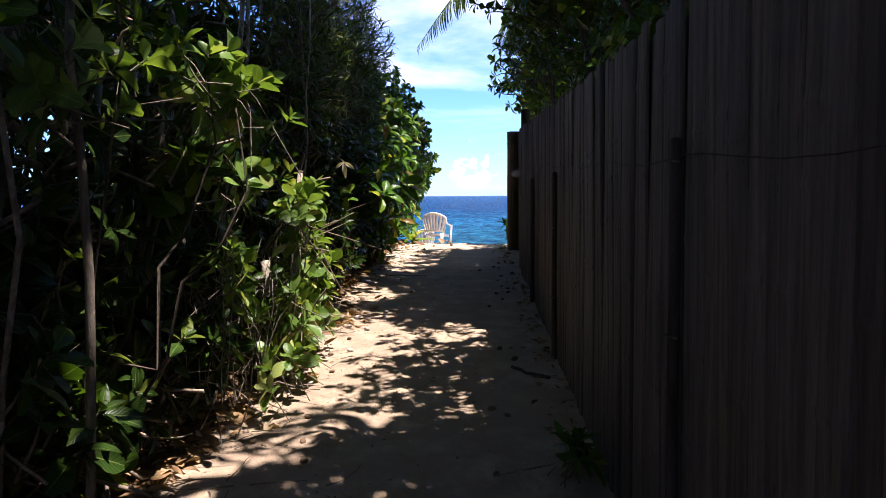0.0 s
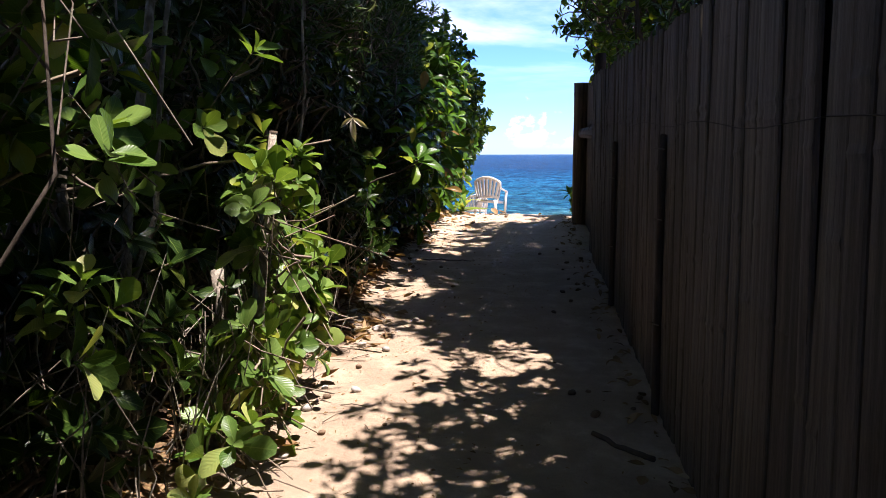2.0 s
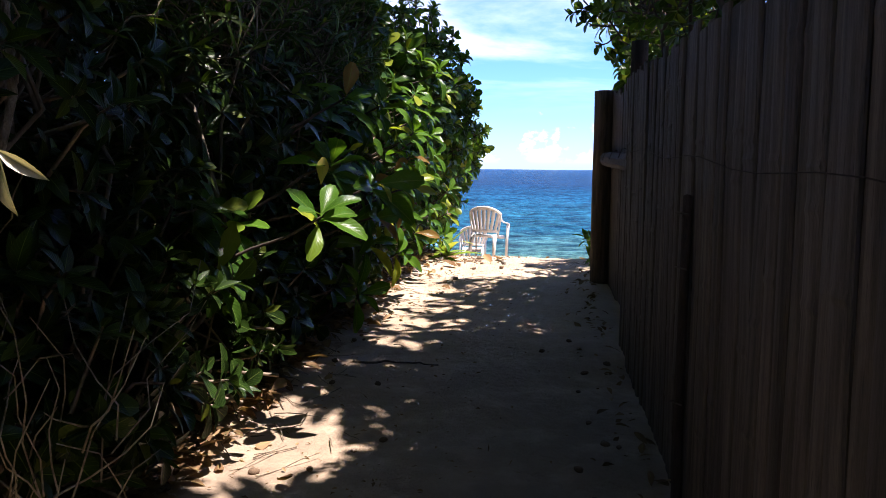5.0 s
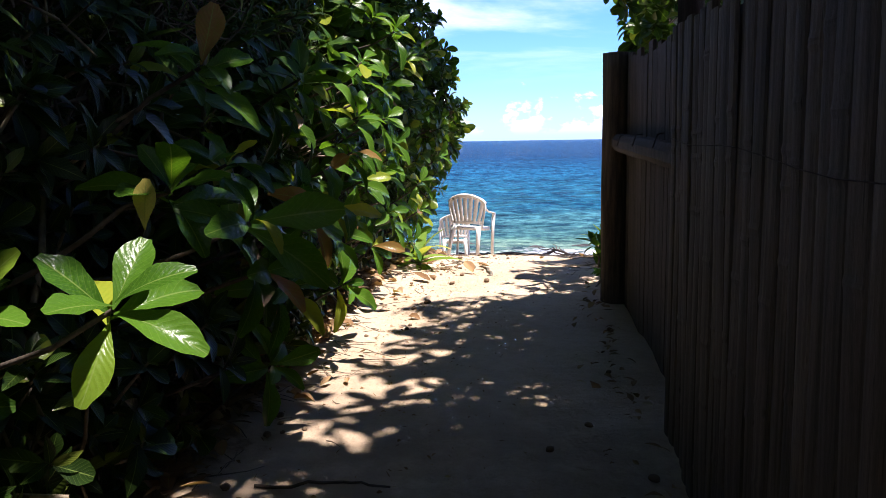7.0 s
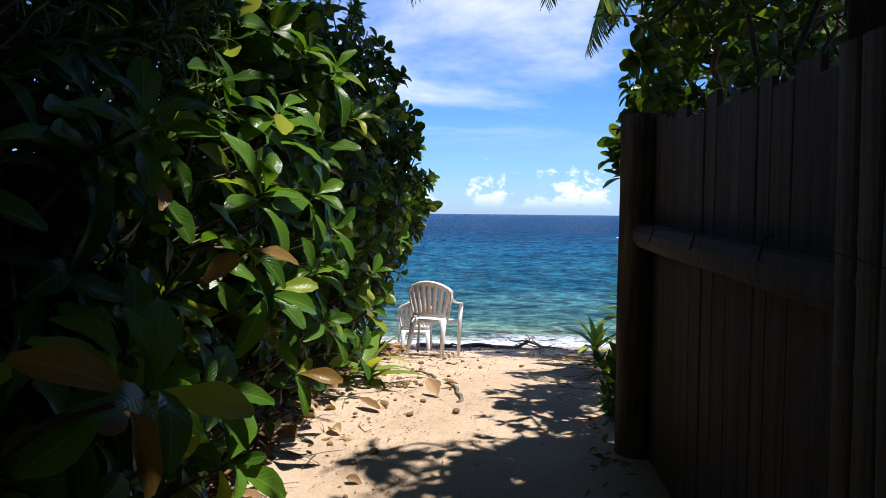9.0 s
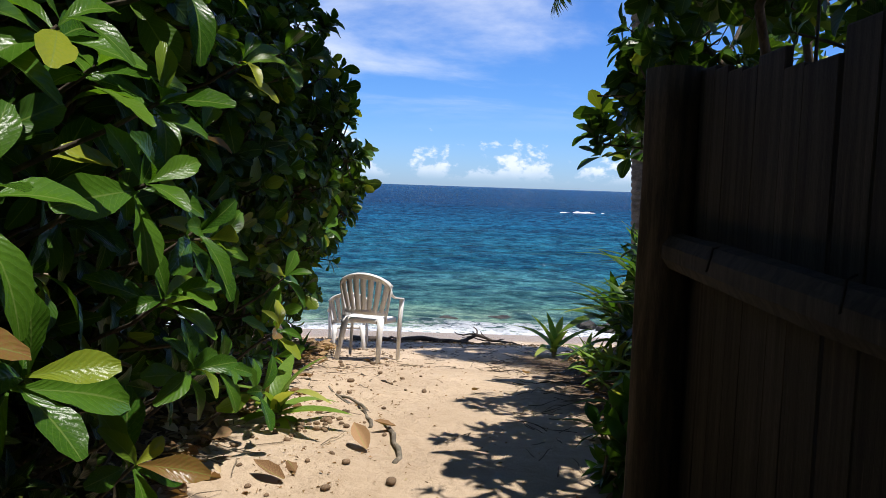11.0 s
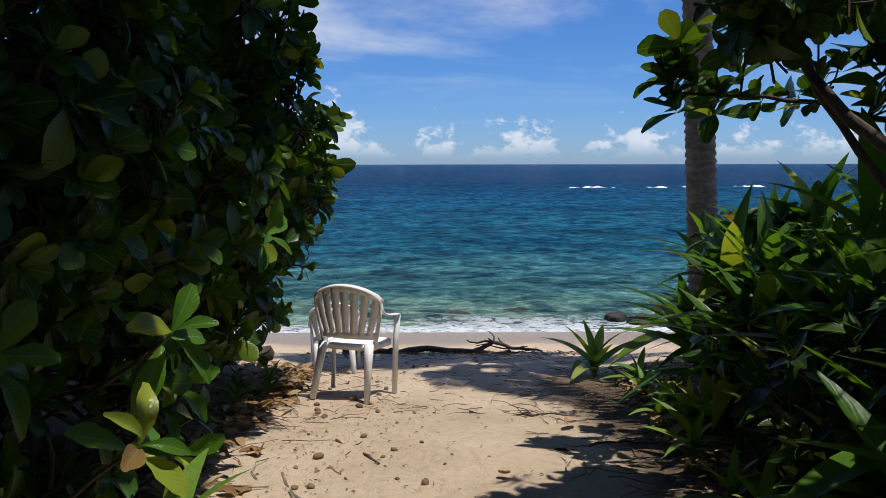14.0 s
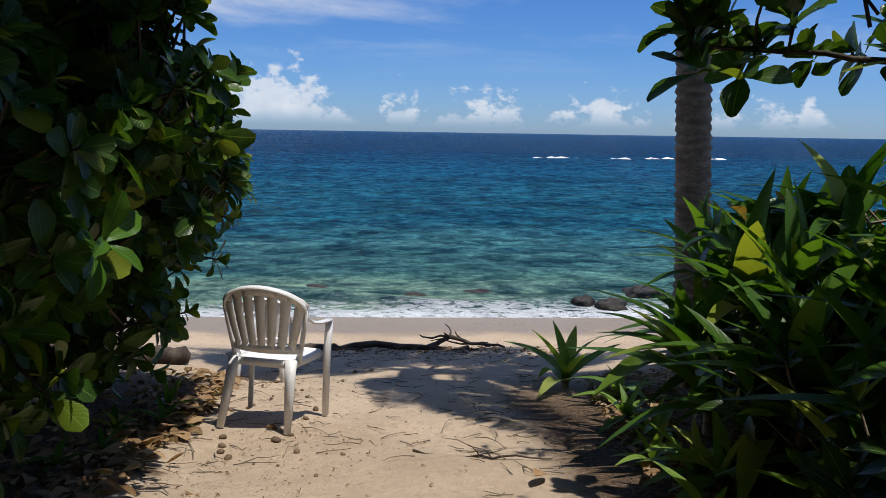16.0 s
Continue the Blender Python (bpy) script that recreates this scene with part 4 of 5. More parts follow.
for k in range(5):
    lily(-1.05 + rng.normal(0, 0.14), 16.3 + k * 0.35, 0.18, 8, "small green seedling in the leaf litter", "seedlings", (20, 80), "seedling")

# ---- right side: the plants past the fence ----
for k in range(78):
    y = 13.35 + 4.9 * rng.random() ** 0.9
    x = 1.62 + 0.10 * (y - 13.3) + rng.random() ** 1.3 * 2.1
    rise = min(1.0, (x - 1.3) / 1.2)
    lily(x, y, rng.uniform(0.42, 0.64), int(rng.integers(10, 15)), "tall strap-leaved plant in a dense clump beside the sand", "clump of strap-leaved plants", (4, 62), z=ground_z(x, y) + rise * rng.uniform(0.0, 0.85))


for k in range(11):
    y = 13.7 + 0.42 * k + rng.normal(0, 0.12)
    x = 1.42 + 0.11 * (y - 13.3) + rng.normal(0, 0.07)
    lily(x, y, rng.uniform(0.22, 0.34), 11, "small bright green rosette at the foot of the clump", "rosettes under the clump", (10, 85), meshes=LIME_MESH)


def right_clear(x, y, z):
    return x > 1.32 + 0.12 * max(0.0, y - 13) and y > 12.9 and z > ground_z(x, y) + 0.1


shrub("undergrowth_shrub", "dark undergrowth at the foot of the strap-leaved clump", (2.0, 15.2, ground_z(2.0, 15.2)),
      [((1.95, 14.4, 1.35), (0.6, 0.9, 0.45), 150), ((2.3, 15.8, 1.25), (0.6, 1.0, 0.5), 150), ((2.8, 16.6, 1.2), (0.8, 1.2, 0.6), 120), ((2.3, 14.2, 1.75), (0.7, 0.8, 0.5), 90)],
      OVAL, LEAF_SHADED, 0.14, 8, 6, DARK_BARK, right_clear, (20, 85), 0.25, 0.02, 0.6, "undergrowth")
shrub("undergrowth_shrub", "yellow-green broad-leaved shrub at the foot of the palm", (2.6, 17.2, ground_z(2.6, 17.2)),
      [((2.55, 17.2, 1.75), (0.35, 0.4, 0.28), 22), ((3.3, 17.0, 1.85), (0.5, 0.5, 0.3), 20)],
      OBO, LEAF_ALMOND, 0.2, 8, 4, BARK, right_clear, (30, 85), 0.3, 0.015, 0.6, "undergrowth")

# low tree leaning over the clump
tree = shrub("seaside_tree", "small seaside tree with crooked dark limbs and paddle-shaped leaves", (2.75, 14.6, ground_z(2.75, 14.6)),
             [((2.2, 14.2, 4.0), (1.0, 1.2, 0.75), 55), ((2.9, 15.8, 4.1), (1.1, 1.3, 0.7), 35), ((1.75, 14.7, 3.15), (0.42, 0.45, 0.28), 45), ((1.7, 13.5, 3.55), (0.65, 0.8, 0.55), 110), ((2.55, 15.3, 3.0), (0.55, 0.5, 0.32), 40), ((2.75, 15.0, 2.35), (0.4, 0.5, 0.35), 70), ((1.66, 15.0, 2.95), (0.22, 0.3, 0.2), 26), ((3.3, 16.2, 4.0), (0.9, 1.2, 0.6), 40), ((3.4, 14.6, 3.3), (0.6, 0.9, 0.6), 110)],
             OBO, LEAF_SHRUB, 0.14, 9, 9, DARK_BARK, None, (28, 85), 0.35, 0.045, 0.4, "", DARK_BARK, 0.005, "tree")
heads = np.array([(1.46, 15.72, 2.74), (1.52, 15.80, 2.60), (1.60, 15.75, 2.72), (1.72, 15.70, 2.66), (1.80, 16.05, 2.60), (1.76, 15.58, 2.74), (1.92, 15.75, 2.64), (2.05, 15.45, 2.62), (2.15, 15.6, 2.72), (2.30, 15.4, 2.58), (2.45, 15.5, 2.74), (1.50, 15.65, 2.9), (1.68, 15.5, 2.95), (2.0, 15.3, 2.95), (2.6, 15.6, 2.6)])
heads = np.concatenate((heads, heads[::2] + rng.normal(0, 0.06, heads[::2].shape)))
limb = crooked((2.75, 14.75, 2.4), (2.0, 15.6, 2.6), 0.022, 0.012, 6, 0.05) + crooked((2.0, 15.6, 2.6), (1.5, 15.78, 2.66), 0.011, 0.006, 5, 0.03)[1:]
tube_part("limb", [limb], DARK_BARK, tree, sides=6)
tube_part("limb", [crooked((2.72, 14.9, 1.1), (2.16, 15.22, 2.35), 0.03, 0.020, 6, 0.06) + crooked((2.16, 15.22, 2.35), (1.75, 15.05, 2.95), 0.019, 0.009, 5, 0.06)[1:]], DARK_BARK, tree, sides=7)
tube_part("limb", [crooked((2.75, 14.7, 1.2), (2.75, 14.75, 2.4), 0.04, 0.026, 6, 0.06)], DARK_BARK, tree, sides=7)
tagged(tube_part("brushwood", [crooked(min((q for q, _ in limb), key=lambda q: np.linalg.norm(q - h)), h, 0.006, 0.004, 3, 0.05) for h in heads], DARK_BARK, tree, sides=4), kind="stuff")
hv, hf, hu = leaf_cloud(OBO, *rosette_arrays(heads, unit(np.array([-0.5, 0.1, 0.8]) + rng.normal(0, 0.3, heads.shape)), 11, 0.15, (28, 88)))
tagged(hang(new("foliage", mesh_of("foliage", hv, hf, LEAF_SHRUB, hu)), tree), kind="stuff")


# ---- the fence ----
FENCE_X = 1.04


def fence_top(y):
    return float(np.interp(y, (-3, 3.1, 4.8, 6.7, 10.2, 12.4), (2.16, 2.31, 2.36, 2.43, 2.57, 2.69)))


fence = thing("bamboo_fence", (FENCE_X + 0.05, 4.0, ground_z(1.09, 4.0)), "tall fence of flattened weathered bamboo slats tied with wire", "fence", "", "structure")


def slat_mesh(seed, width=0.08):
    """A flattened bamboo slat, 1 m high, its face towards -x, hardly bowed, with faint joints and rounded edges."""
    r = random.Random(seed)
    cuts = sorted(r.uniform(0.05, 0.95) for _ in range(3))
    rows = [(0.0, 0.0)]
    for c in cuts:
        rows += [(c - 0.010, 0.0), (c, 0.003), (c + 0.010, 0.0)]
    rows.append((1.0, 0.0))
    lean, bow = r.uniform(-0.006, 0.006), r.uniform(0.002, 0.006)
    V, F = [], []
    for z, k in rows:
        for u in (-1.0, -1.0, -0.88, -0.4, 0.1, 0.5, 0.9, 1.0, 1.0):
            i = len(V) % 9
            depth = 0.0 if i in (0, 8) else -0.007 if i in (1, 7) else -0.011 - bow * (1 - u * u) - k
            V.append((depth + 0.004 * math.sin(z * 5 + seed), u * width / 2 + lean * math.sin(z * 4 + seed), z))
    for i in range(len(rows) - 1):
        for j in range(8):
            b = i * 9 + j
            F.append((b, b + 9, b + 10, b + 1))
    return mesh_of("slat", np.array(V), np.array(F), BAMBOO, None, False)


SLAT_WIDTHS = (0.062, 0.095, 0.078, 0.105, 0.07, 0.085, 0.115, 0.09)
SLATS = [slat_mesh(s, w) for s, w in enumerate(SLAT_WIDTHS)]
BATTENS = (-0.4, 2.95, 6.0, 7.9)


y = -2.4
while y < 10.08:
    kind0 = int(rng.integers(0, len(SLATS)))
    w = SLAT_WIDTHS[kind0]
    low, high = ground_z(FENCE_X, y) - 0.04, fence_top(y) + rng.normal(0, 0.012)
    ob = new("slat", SLATS[kind0])
    ob.parent = fence
    ob.matrix_basis = Matrix.Translation(Vector((FENCE_X + rng.normal(0.006, 0.0022), y + w / 2, low)) - fence.location) @ Euler((rng.normal(0, 0.003), rng.normal(0, 0.003), rng.normal(0, 0.012))).to_matrix().to_4x4() @ Matrix.Diagonal((1, 1, high - low, 1))
    y += w + (rng.uniform(0.001, 0.003) if rng.random() < 0.85 else rng.uniform(0.004, 0.009))
bm = bmesh.new()
stations = [(y0, [bm.verts.new((FENCE_X + dx, y0, z)) for dx, z in ((0.036, 0.2), (0.050, 0.2), (0.050, fence_top(y0) - 0.02), (0.036, fence_top(y0) - 0.02))]) for y0 in (-2.5, 3.1, 4.8, 6.7, 10.1)]
for (_, a), (_, b) in zip(stations[:-1], stations[1:]):
    for k in range(4):
        bm.faces.new((a[k], a[(k + 1) % 4], b[(k + 1) % 4], b[k]))
bm.faces.new(stations[0][1])
bm.faces.new(stations[-1][1])
part("backing", bm, BOARD, fence, "weathered backing behind the slats", False)
for y in BATTENS:
    low = ground_z(FENCE_X, y)
    tube_part("batten", [[((FENCE_X - 0.030, y, low - 0.05), 0.018), ((FENCE_X - 0.031, y + 0.006, low + 0.6), 0.016), ((FENCE_X - 0.030, y - 0.004, 1.94), 0.016), ((FENCE_X - 0.036, y - 0.004, 1.945), 0.001)]], DARK_POST, fence, "dark round batten", 8)
    for z in (1.88, low + 0.85, low + 0.4):
        tube_part("tie", [[((FENCE_X - 0.03, y - 0.03, z), 0.003), ((FENCE_X - 0.064, y, z + 0.006), 0.003), ((FENCE_X - 0.03, y + 0.03, z), 0.003)]], BAMBOO, fence, "pale tie", 5)
for z0 in (1.30,):
    line = []
    for k in range(60):
        yy = -2.4 + k * 12.5 / 59
        line.append(((FENCE_X - 0.024 + rng.normal(0, 0.002), yy, z0 + fence_top(yy) - 1.72 + 0.012 * math.sin(yy * 5)), 0.0015))
    tube_part("wire", [line], WIRE, fence, "thin rusty tie wire", 4)

# end panel of boards with a log rail, and the end post
panel = thing("board_panel", (1.18, 11.25, ground_z(1.18, 11.25)), "grey upright boards closing the fence's seaward end", "fence panel", "", "structure")


def board_mesh(width):
    bm = bmesh.new()
    bmesh.ops.create_cube(bm, size=1, matrix=Matrix.Translation((0, 0, 0.5)) @ Matrix.Diagonal((0.022, width, 1, 1)))
    bmesh.ops.bevel(bm, geom=bm.edges[:], offset=0.003, segments=1, affect="EDGES")
    me = bpy.data.meshes.new("board")
    bm.to_mesh(me)
    bm.free()
    me.materials.append(BOARD)
    return me


BOARDS = [board_mesh(w) for w in (0.11, 0.14, 0.165)]
y = 10.22
while y < 12.44:
    k = int(rng.integers(0, 3))
    w = (0.11, 0.14, 0.165)[k]
    ob = new("board", BOARDS[k])
    ob.parent = panel
    low, high = ground_z(1.17, y) - 0.05, fence_top(y + w / 2) + rng.normal(0, 0.018)
    ob.matrix_basis = Matrix.Translation(Vector((1.165 + rng.normal(0, 0.0018), y + w / 2, low)) - panel.location) @ Euler((rng.normal(0, 0.006), 0, 0)).to_matrix().to_4x4() @ Matrix.Diagonal((1, 1, high - low, 1))
    y += w + rng.uniform(0.001, 0.003)

rail = thing("log_rail", (1.08, 11.25, 2.1), "rough split log rail nailed across the boards", "fence rail")
bm = bmesh.new()
pts = []
for i in range(19):
    t = i / 18
    yy, zz = 10.18 + 2.33 * t, 2.06 + 0.058 * t
    ring = []
    for k in range(9):
        a = k * 2 * math.pi / 9
        r = 0.062 * (1 + 0.10 * noise.noise(Vector((math.cos(a) * 1.5, math.sin(a) * 1.5, yy * 3))))
        ring.append(bm.verts.new((1.10 + math.cos(a) * r * 0.85, yy, zz + math.sin(a) * r)))
    pts.append(ring)
for i in range(18):
    for k in range(9):
        bm.faces.new((pts[i][k], pts[i][(k + 1) % 9], pts[i + 1][(k + 1) % 9], pts[i + 1][k]))
bm.faces.new(pts[0])
bm.faces.new(pts[-1])
part("log", bm, BOARD, rail, "", False)
for yy in (10.6, 11.3, 12.0):
    tube_part("tie", [[((1.035, yy, 2.10), 0.003), ((1.06, yy + 0.03, 2.16), 0.003), ((1.10, yy + 0.07, 2.165), 0.003)]], WIRE, rail, "twisted wire tie", 4)


def round_post(name, label, x, y, low, high, r, material):
    e = thing(name, (x, y, low), label, "fence post")
    rings = []
    bm = bmesh.new()
    for i in range(15):
        t = i / 14
        ring = []
        for k in range(14):
            a = k * 2 * math.pi / 14
            q = r * (1 + 0.05 * noise.noise(Vector((math.cos(a) * 2, math.sin(a) * 2, t * 3 + x))))
            if k == 8 and t > 0.55:
                q *= 0.82
            ring.append(bm.verts.new((x + math.cos(a) * q, y + math.sin(a) * q, low + (high - low) * t)))
        rings.append(ring)
    for i in range(14):
        for k in range(14):
            bm.faces.new((rings[i][k], rings[i][(k + 1) % 14], rings[i + 1][(k + 1) % 14], rings[i + 1][k]))
    cap = bm.faces.new(rings[-1])
    bmesh.ops.inset_individual(bm, faces=[cap], thickness=0.012, depth=0.006)
    part("shaft", bm, material, e)
    return e


round_post("end_post", "thick round wooden post at the fence's end, cracked", 1.09, 12.56, ground_z(1.14, 12.53) - 0.1, 2.72, 0.096, POST)
round_post("middle_post", "dark round post between the bamboo and the boards", 1.10, 10.15, ground_z(1.1, 10.15) - 0.1, 2.78, 0.05, DARK_POST)

# canopy of shrubs behind the fence, leaning over it
def fence_clear(x, y, z):
    if y > 12.7:
        return z > 1.2 and x > (0.98 if z > 2.75 else 1.28)
    near = (1.2, 0.92, 0.66, 0.62, 0.62) if y > 9.4 or 3.9 < y < 6.5 else (1.2, 0.92, 0.55, 0.2, 0.1)
    lean = float(np.interp(z, (2.6, 3.0, 3.35, 3.7, 4.4), near)) if z > fence_top(y) + 0.05 else 1.34
    return x > lean + 0.12 * noise.noise(Vector((x, y * 1.4, z * 1.4)))


for y0, n, top in ((-2.0, 1.0, 3.5), (0.0, 1.1, 3.5), (1.9, 1.1, 3.5), (3.7, 0.9, 3.4), (5.5, 0.9, 3.4), (7.3, 0.8, 3.4), (9.0, 0.5, 3.4), (10.8, 0.34, 3.3), (12.2, 0.28, 3.25)):
    shrub("fence_shrub", "tall shrub with small waxy leaves leaning over the fence", (1.75, y0, ground_z(1.75, y0)),
          [((1.3 if y0 < 8.5 else 1.45, y0, top + 0.25), (0.95 if y0 < 8.5 else 0.75, 1.05, 0.65), int(380 * n)), ((1.8, y0, 2.7), (0.5, 1.0, 0.55), int(210 * n)), ((2.2, y0, 3.6), (0.8, 1.1, 0.75), int(170 * n))],
          OBO, LEAF_SHRUB, 0.10, 8, 6, DARK_BARK, fence_clear, (30, 90), 0.3, 0.03, 0.35, "shrubs behind the fence", DARK_BARK, 0.006)

# plant at the foot of the end post
shrub("post_shrub", "low green shrub at the foot of the end post", (1.18, 12.95, ground_z(1.18, 12.95)),
      [((1.15, 12.95, 1.32), (0.20, 0.22, 0.26), 24), ((1.2, 13.2, 1.15), (0.22, 0.25, 0.2), 16)], OVAL, LEAF_STRAP, 0.13, 7, 3, TWIG, lambda x, y, z: x > 0.92 and y > 12.68, (15, 75), 0.2, 0.01, 0.9)

# closing hedges behind the start of the path and beyond the left hedge
for x0 in (-1.6, 0.2, 2.0):
    shrub("hedge_shrub", "dark hedge closing the path behind its start", (x0, -4.2, ground_z(x0, -4.2)),
          [((x0, -4.2, 1.6), (1.1, 0.5, 1.3), 200), ((x0, -4.4, 3.2), (1.1, 0.6, 0.9), 130)], OVAL, LEAF_SHADED, 0.16, 8, 4, DARK_BARK, None, (30, 90), 0.3, 0.03, 0.4, "back hedge")
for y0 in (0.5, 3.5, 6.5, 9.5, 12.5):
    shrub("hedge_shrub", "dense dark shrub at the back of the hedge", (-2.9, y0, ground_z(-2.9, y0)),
          [((-2.8, y0, 1.5), (0.5, 1.7, 1.2), 300), ((-2.8, y0, 3.0), (0.6, 1.7, 0.8), 180)], OVAL, LEAF_SHADED, 0.17, 8, 4, DARK_BARK, None, (30, 90), 0.3, 0.03, 0.4, "left hedge")


# unseen tall trees added behind the left hedge, so that their crowns shade it
def crown_clear(x, y, z):
    # dips in the crown edge let sun onto chosen stretches
    edge = float(np.interp(y, (-4, 2.6, 2.8, 4.2, 4.4, 4.7, 4.9, 6.2, 6.5, 7.3, 7.5, 8.35, 8.55, 9.6, 10.1, 10.4, 12.0, 12.3, 13.2, 13.5, 19), (0.85, 0.85, 0.4, 0.4, 0.8, 0.8, 0.35, 0.35, 0.8, 0.8, 0.5, 0.5, 0.95, 0.95, 0.85, 0.12, 0.12, 0.72, 0.72, 0.5, 0.5)))
    return x < edge + 0.2 * noise.noise(Vector((x, y * 1.1, z))) and y < 18.4 and z > (5.5 if y < 15.8 else 6.15)


for y0, x0, n in ((-1.5, -3.2, 160), (2.5, -3.2, 340), (6.5, -3.3, 700), (10.5, -3.4, 640), (14.6, -3.6, 520), (17.4, -3.9, 400)):
    shrub("shade_tree", "unseen tall broad-leaved tree behind the hedge, crown added to shade it", (x0, y0, ground_z(x0, y0)),
          [((-2.9, y0, 6.6), (1.6, 2.4, 0.9), 240), ((-0.7, y0, 6.3), (2.1, 2.3, 0.75), n), ((0.7, y0, 6.3), (1.0, 2.2, 0.6), n // 2)], BROAD, LEAF_ALMOND, 0.25, 8, 1, DARK_BARK, crown_clear, (35, 95), 0.1, 0.07, 0.5, "shade trees", DARK_BARK, 0.012, "tree")
# more unseen trees, added behind the fence to shade the path
for y0, n, west, first, last in ((-1.2, 420, 1.0, -4.0, 4.9), (2.8, 520, 1.0, -4.0, 4.9), (8.5, 620, 0.98, 6.45, 10.2), (10.9, 260, 1.35, 10.2, 12.4)):
    shrub("shade_tree", "unseen tall broad-leaved tree behind the fence, crown added high over the path for shade", (3.6, y0, ground_z(3.6, y0)),
          [((west + 1.0, y0, 6.3), (1.5, 2.1, 0.7), n), ((3.6, y0, 6.8), (1.4, 1.9, 0.9), 120)], BROAD, LEAF_ALMOND, 0.25, 8, 1, DARK_BARK, lambda x, y, z: x > west + (0.32 if 7.45 < y < 8.4 else -0.2) + 0.15 * noise.noise(Vector((x, y, z))) and z > 5.6 and first < y < last, (35, 95), 0.1, 0.07, 0.5, "shade trees", DARK_BARK, 0.012, "tree")


# ---- the palm ----
def palm():
    base = np.array([2.83, 19.0, ground_z(2.83, 19.0) - 0.1])
    e = thing("coconut_palm", base, "coconut palm with a grey ringed trunk and drooping fronds", "palm tree")
    top = np.array([2.45, 18.9, 6.6])
    path = []
    for i in range(258):
        t = i / 257
        p = base + (top - base) * t
        path.append((p, (0.142 - 0.03 * t + (0.07 * (1 - t * 8) if t < 0.125 else 0)) * (1.05, 1.0, 0.94)[i % 3] * (1 + 0.02 * math.sin(i * 1.7))))
    tube_part("trunk", [path], PALM_BARK, e, sides=16)
    blade = leaf_template(0.07, 4, "oval", 0.25, 0.2)
    goals = [(-0.8, 19.9, 5.3), (1.55, 18.6, 4.3), (1.75, 17.7, 5.5), (4.6, 18.2, 5.2), (3.6, 21.2, 5.6), (1.2, 21.4, 5.6), (4.9, 20.0, 6.2), (2.85, 16.5, 5.4), (0.2, 20.6, 7.4), (4.6, 17.9, 7.2), (2.6, 21.0, 8.4), (0.9, 19.5, 8.3)]
    for g in goals:
        g = np.array(g)
        rib = []
        reach = np.linalg.norm((g - top)[:2])
        for i in range(15):
            t = i / 14
            p = top + (g - top) * t + np.array([0, 0, 1.1 * reach / 3 * math.sin(math.pi * t) * (1 - 0.25 * t)])
            rib.append((p, 0.03 * (1 - t) + 0.005))
        frond = tube_part("frond", [rib], LEAF_PALM, e, sides=5)
        pts = np.array([q for q, _ in rib])
        at, way, up, sz = [], [], [], []
        for i in range(96):
            t = 0.12 + 0.88 * i / 95
            f = t * 14
            k = min(int(f), 13)
            p = pts[k] + (pts[k + 1] - pts[k]) * (f - k)
            d = unit(pts[k + 1] - pts[k])
            s = unit(np.cross(d, (0, 0, 1)))
            for sg in (-1, 1):
                at.append(p), up.append(np.cross(s * sg, d) * sg + rng.normal(0, 0.2, 3))
                way.append(unit(s * sg * 0.75 + d * 0.65 + np.array([0, 0, -0.55]) + rng.normal(0, 0.07, 3)))
                sz.append(0.75 * (math.sin(math.pi * (0.12 + 0.83 * t)) + 0.12))
        v, fc, u = scatter(blade, np.array(at), np.array(way), np.array(up), np.array(sz))
        leaflets = new("blade", mesh_of("blade", v, fc, LEAF_PALM, u))
        leaflets.parent = frond
        leaflets.matrix_parent_inverse = Matrix.Identity(4)
        tagged(leaflets, kind="stuff")
    return e


palm()


# ---- the two plastic chairs ----
def bar(bm, pts, wide, thick, across):
    """A bar with a rectangular section along points; wide along across."""
    rings = []
    n = len(pts)
    for i, p in enumerate(pts):
        d = (pts[min(i + 1, n - 1)] - pts[max(i - 1, 0)]).normalized()
        w = across if isinstance(across, Vector) else across[i]
        w = (w - d * w.dot(d)).normalized()
        q = d.cross(w)
        ww = wide[i] if isinstance(wide, (list, tuple)) else wide
        rings.append([bm.verts.new(p + w * ww / 2 * a + q * thick / 2 * b) for a, b in ((-1, -1), (1, -1), (1, 1), (-1, 1))])
    for i in range(n - 1):
        for k in range(4):
            bm.faces.new((rings[i][k], rings[i][(k + 1) % 4], rings[i + 1][(k + 1) % 4], rings[i + 1][k]))
    bm.faces.new(rings[0])
    bm.faces.new(rings[-1])


def finish(bm, name, e, offset=0.004):
    bmesh.ops.recalc_face_normals(bm, faces=bm.faces)
    sharp = [ed for ed in bm.edges if len(ed.link_faces) == 2 and ed.calc_face_angle() > 0.8]
    bmesh.ops.bevel(bm, geom=sharp, offset=offset, segments=2, affect="EDGES")
    me = bpy.data.meshes.new(name)
    bm.to_mesh(me)
    bm.free()
    me.polygons.foreach_set("use_smooth", np.full(len(me.polygons), True))
    me.materials.append(PLASTIC)
    ob = new(name, me)
    ob.parent = e
    return ob


def back_point(u, h):
    """On the curved, reclined back: u -1 to 1 across, h 0 to 1 up."""
    half = 0.215 + 0.066 * math.sin(math.pi * min(1, h) * 0.55)
    return Vector((u * half, -0.20 - 0.12 * h + 0.085 * u * u, 0.41 + 0.44 * h))


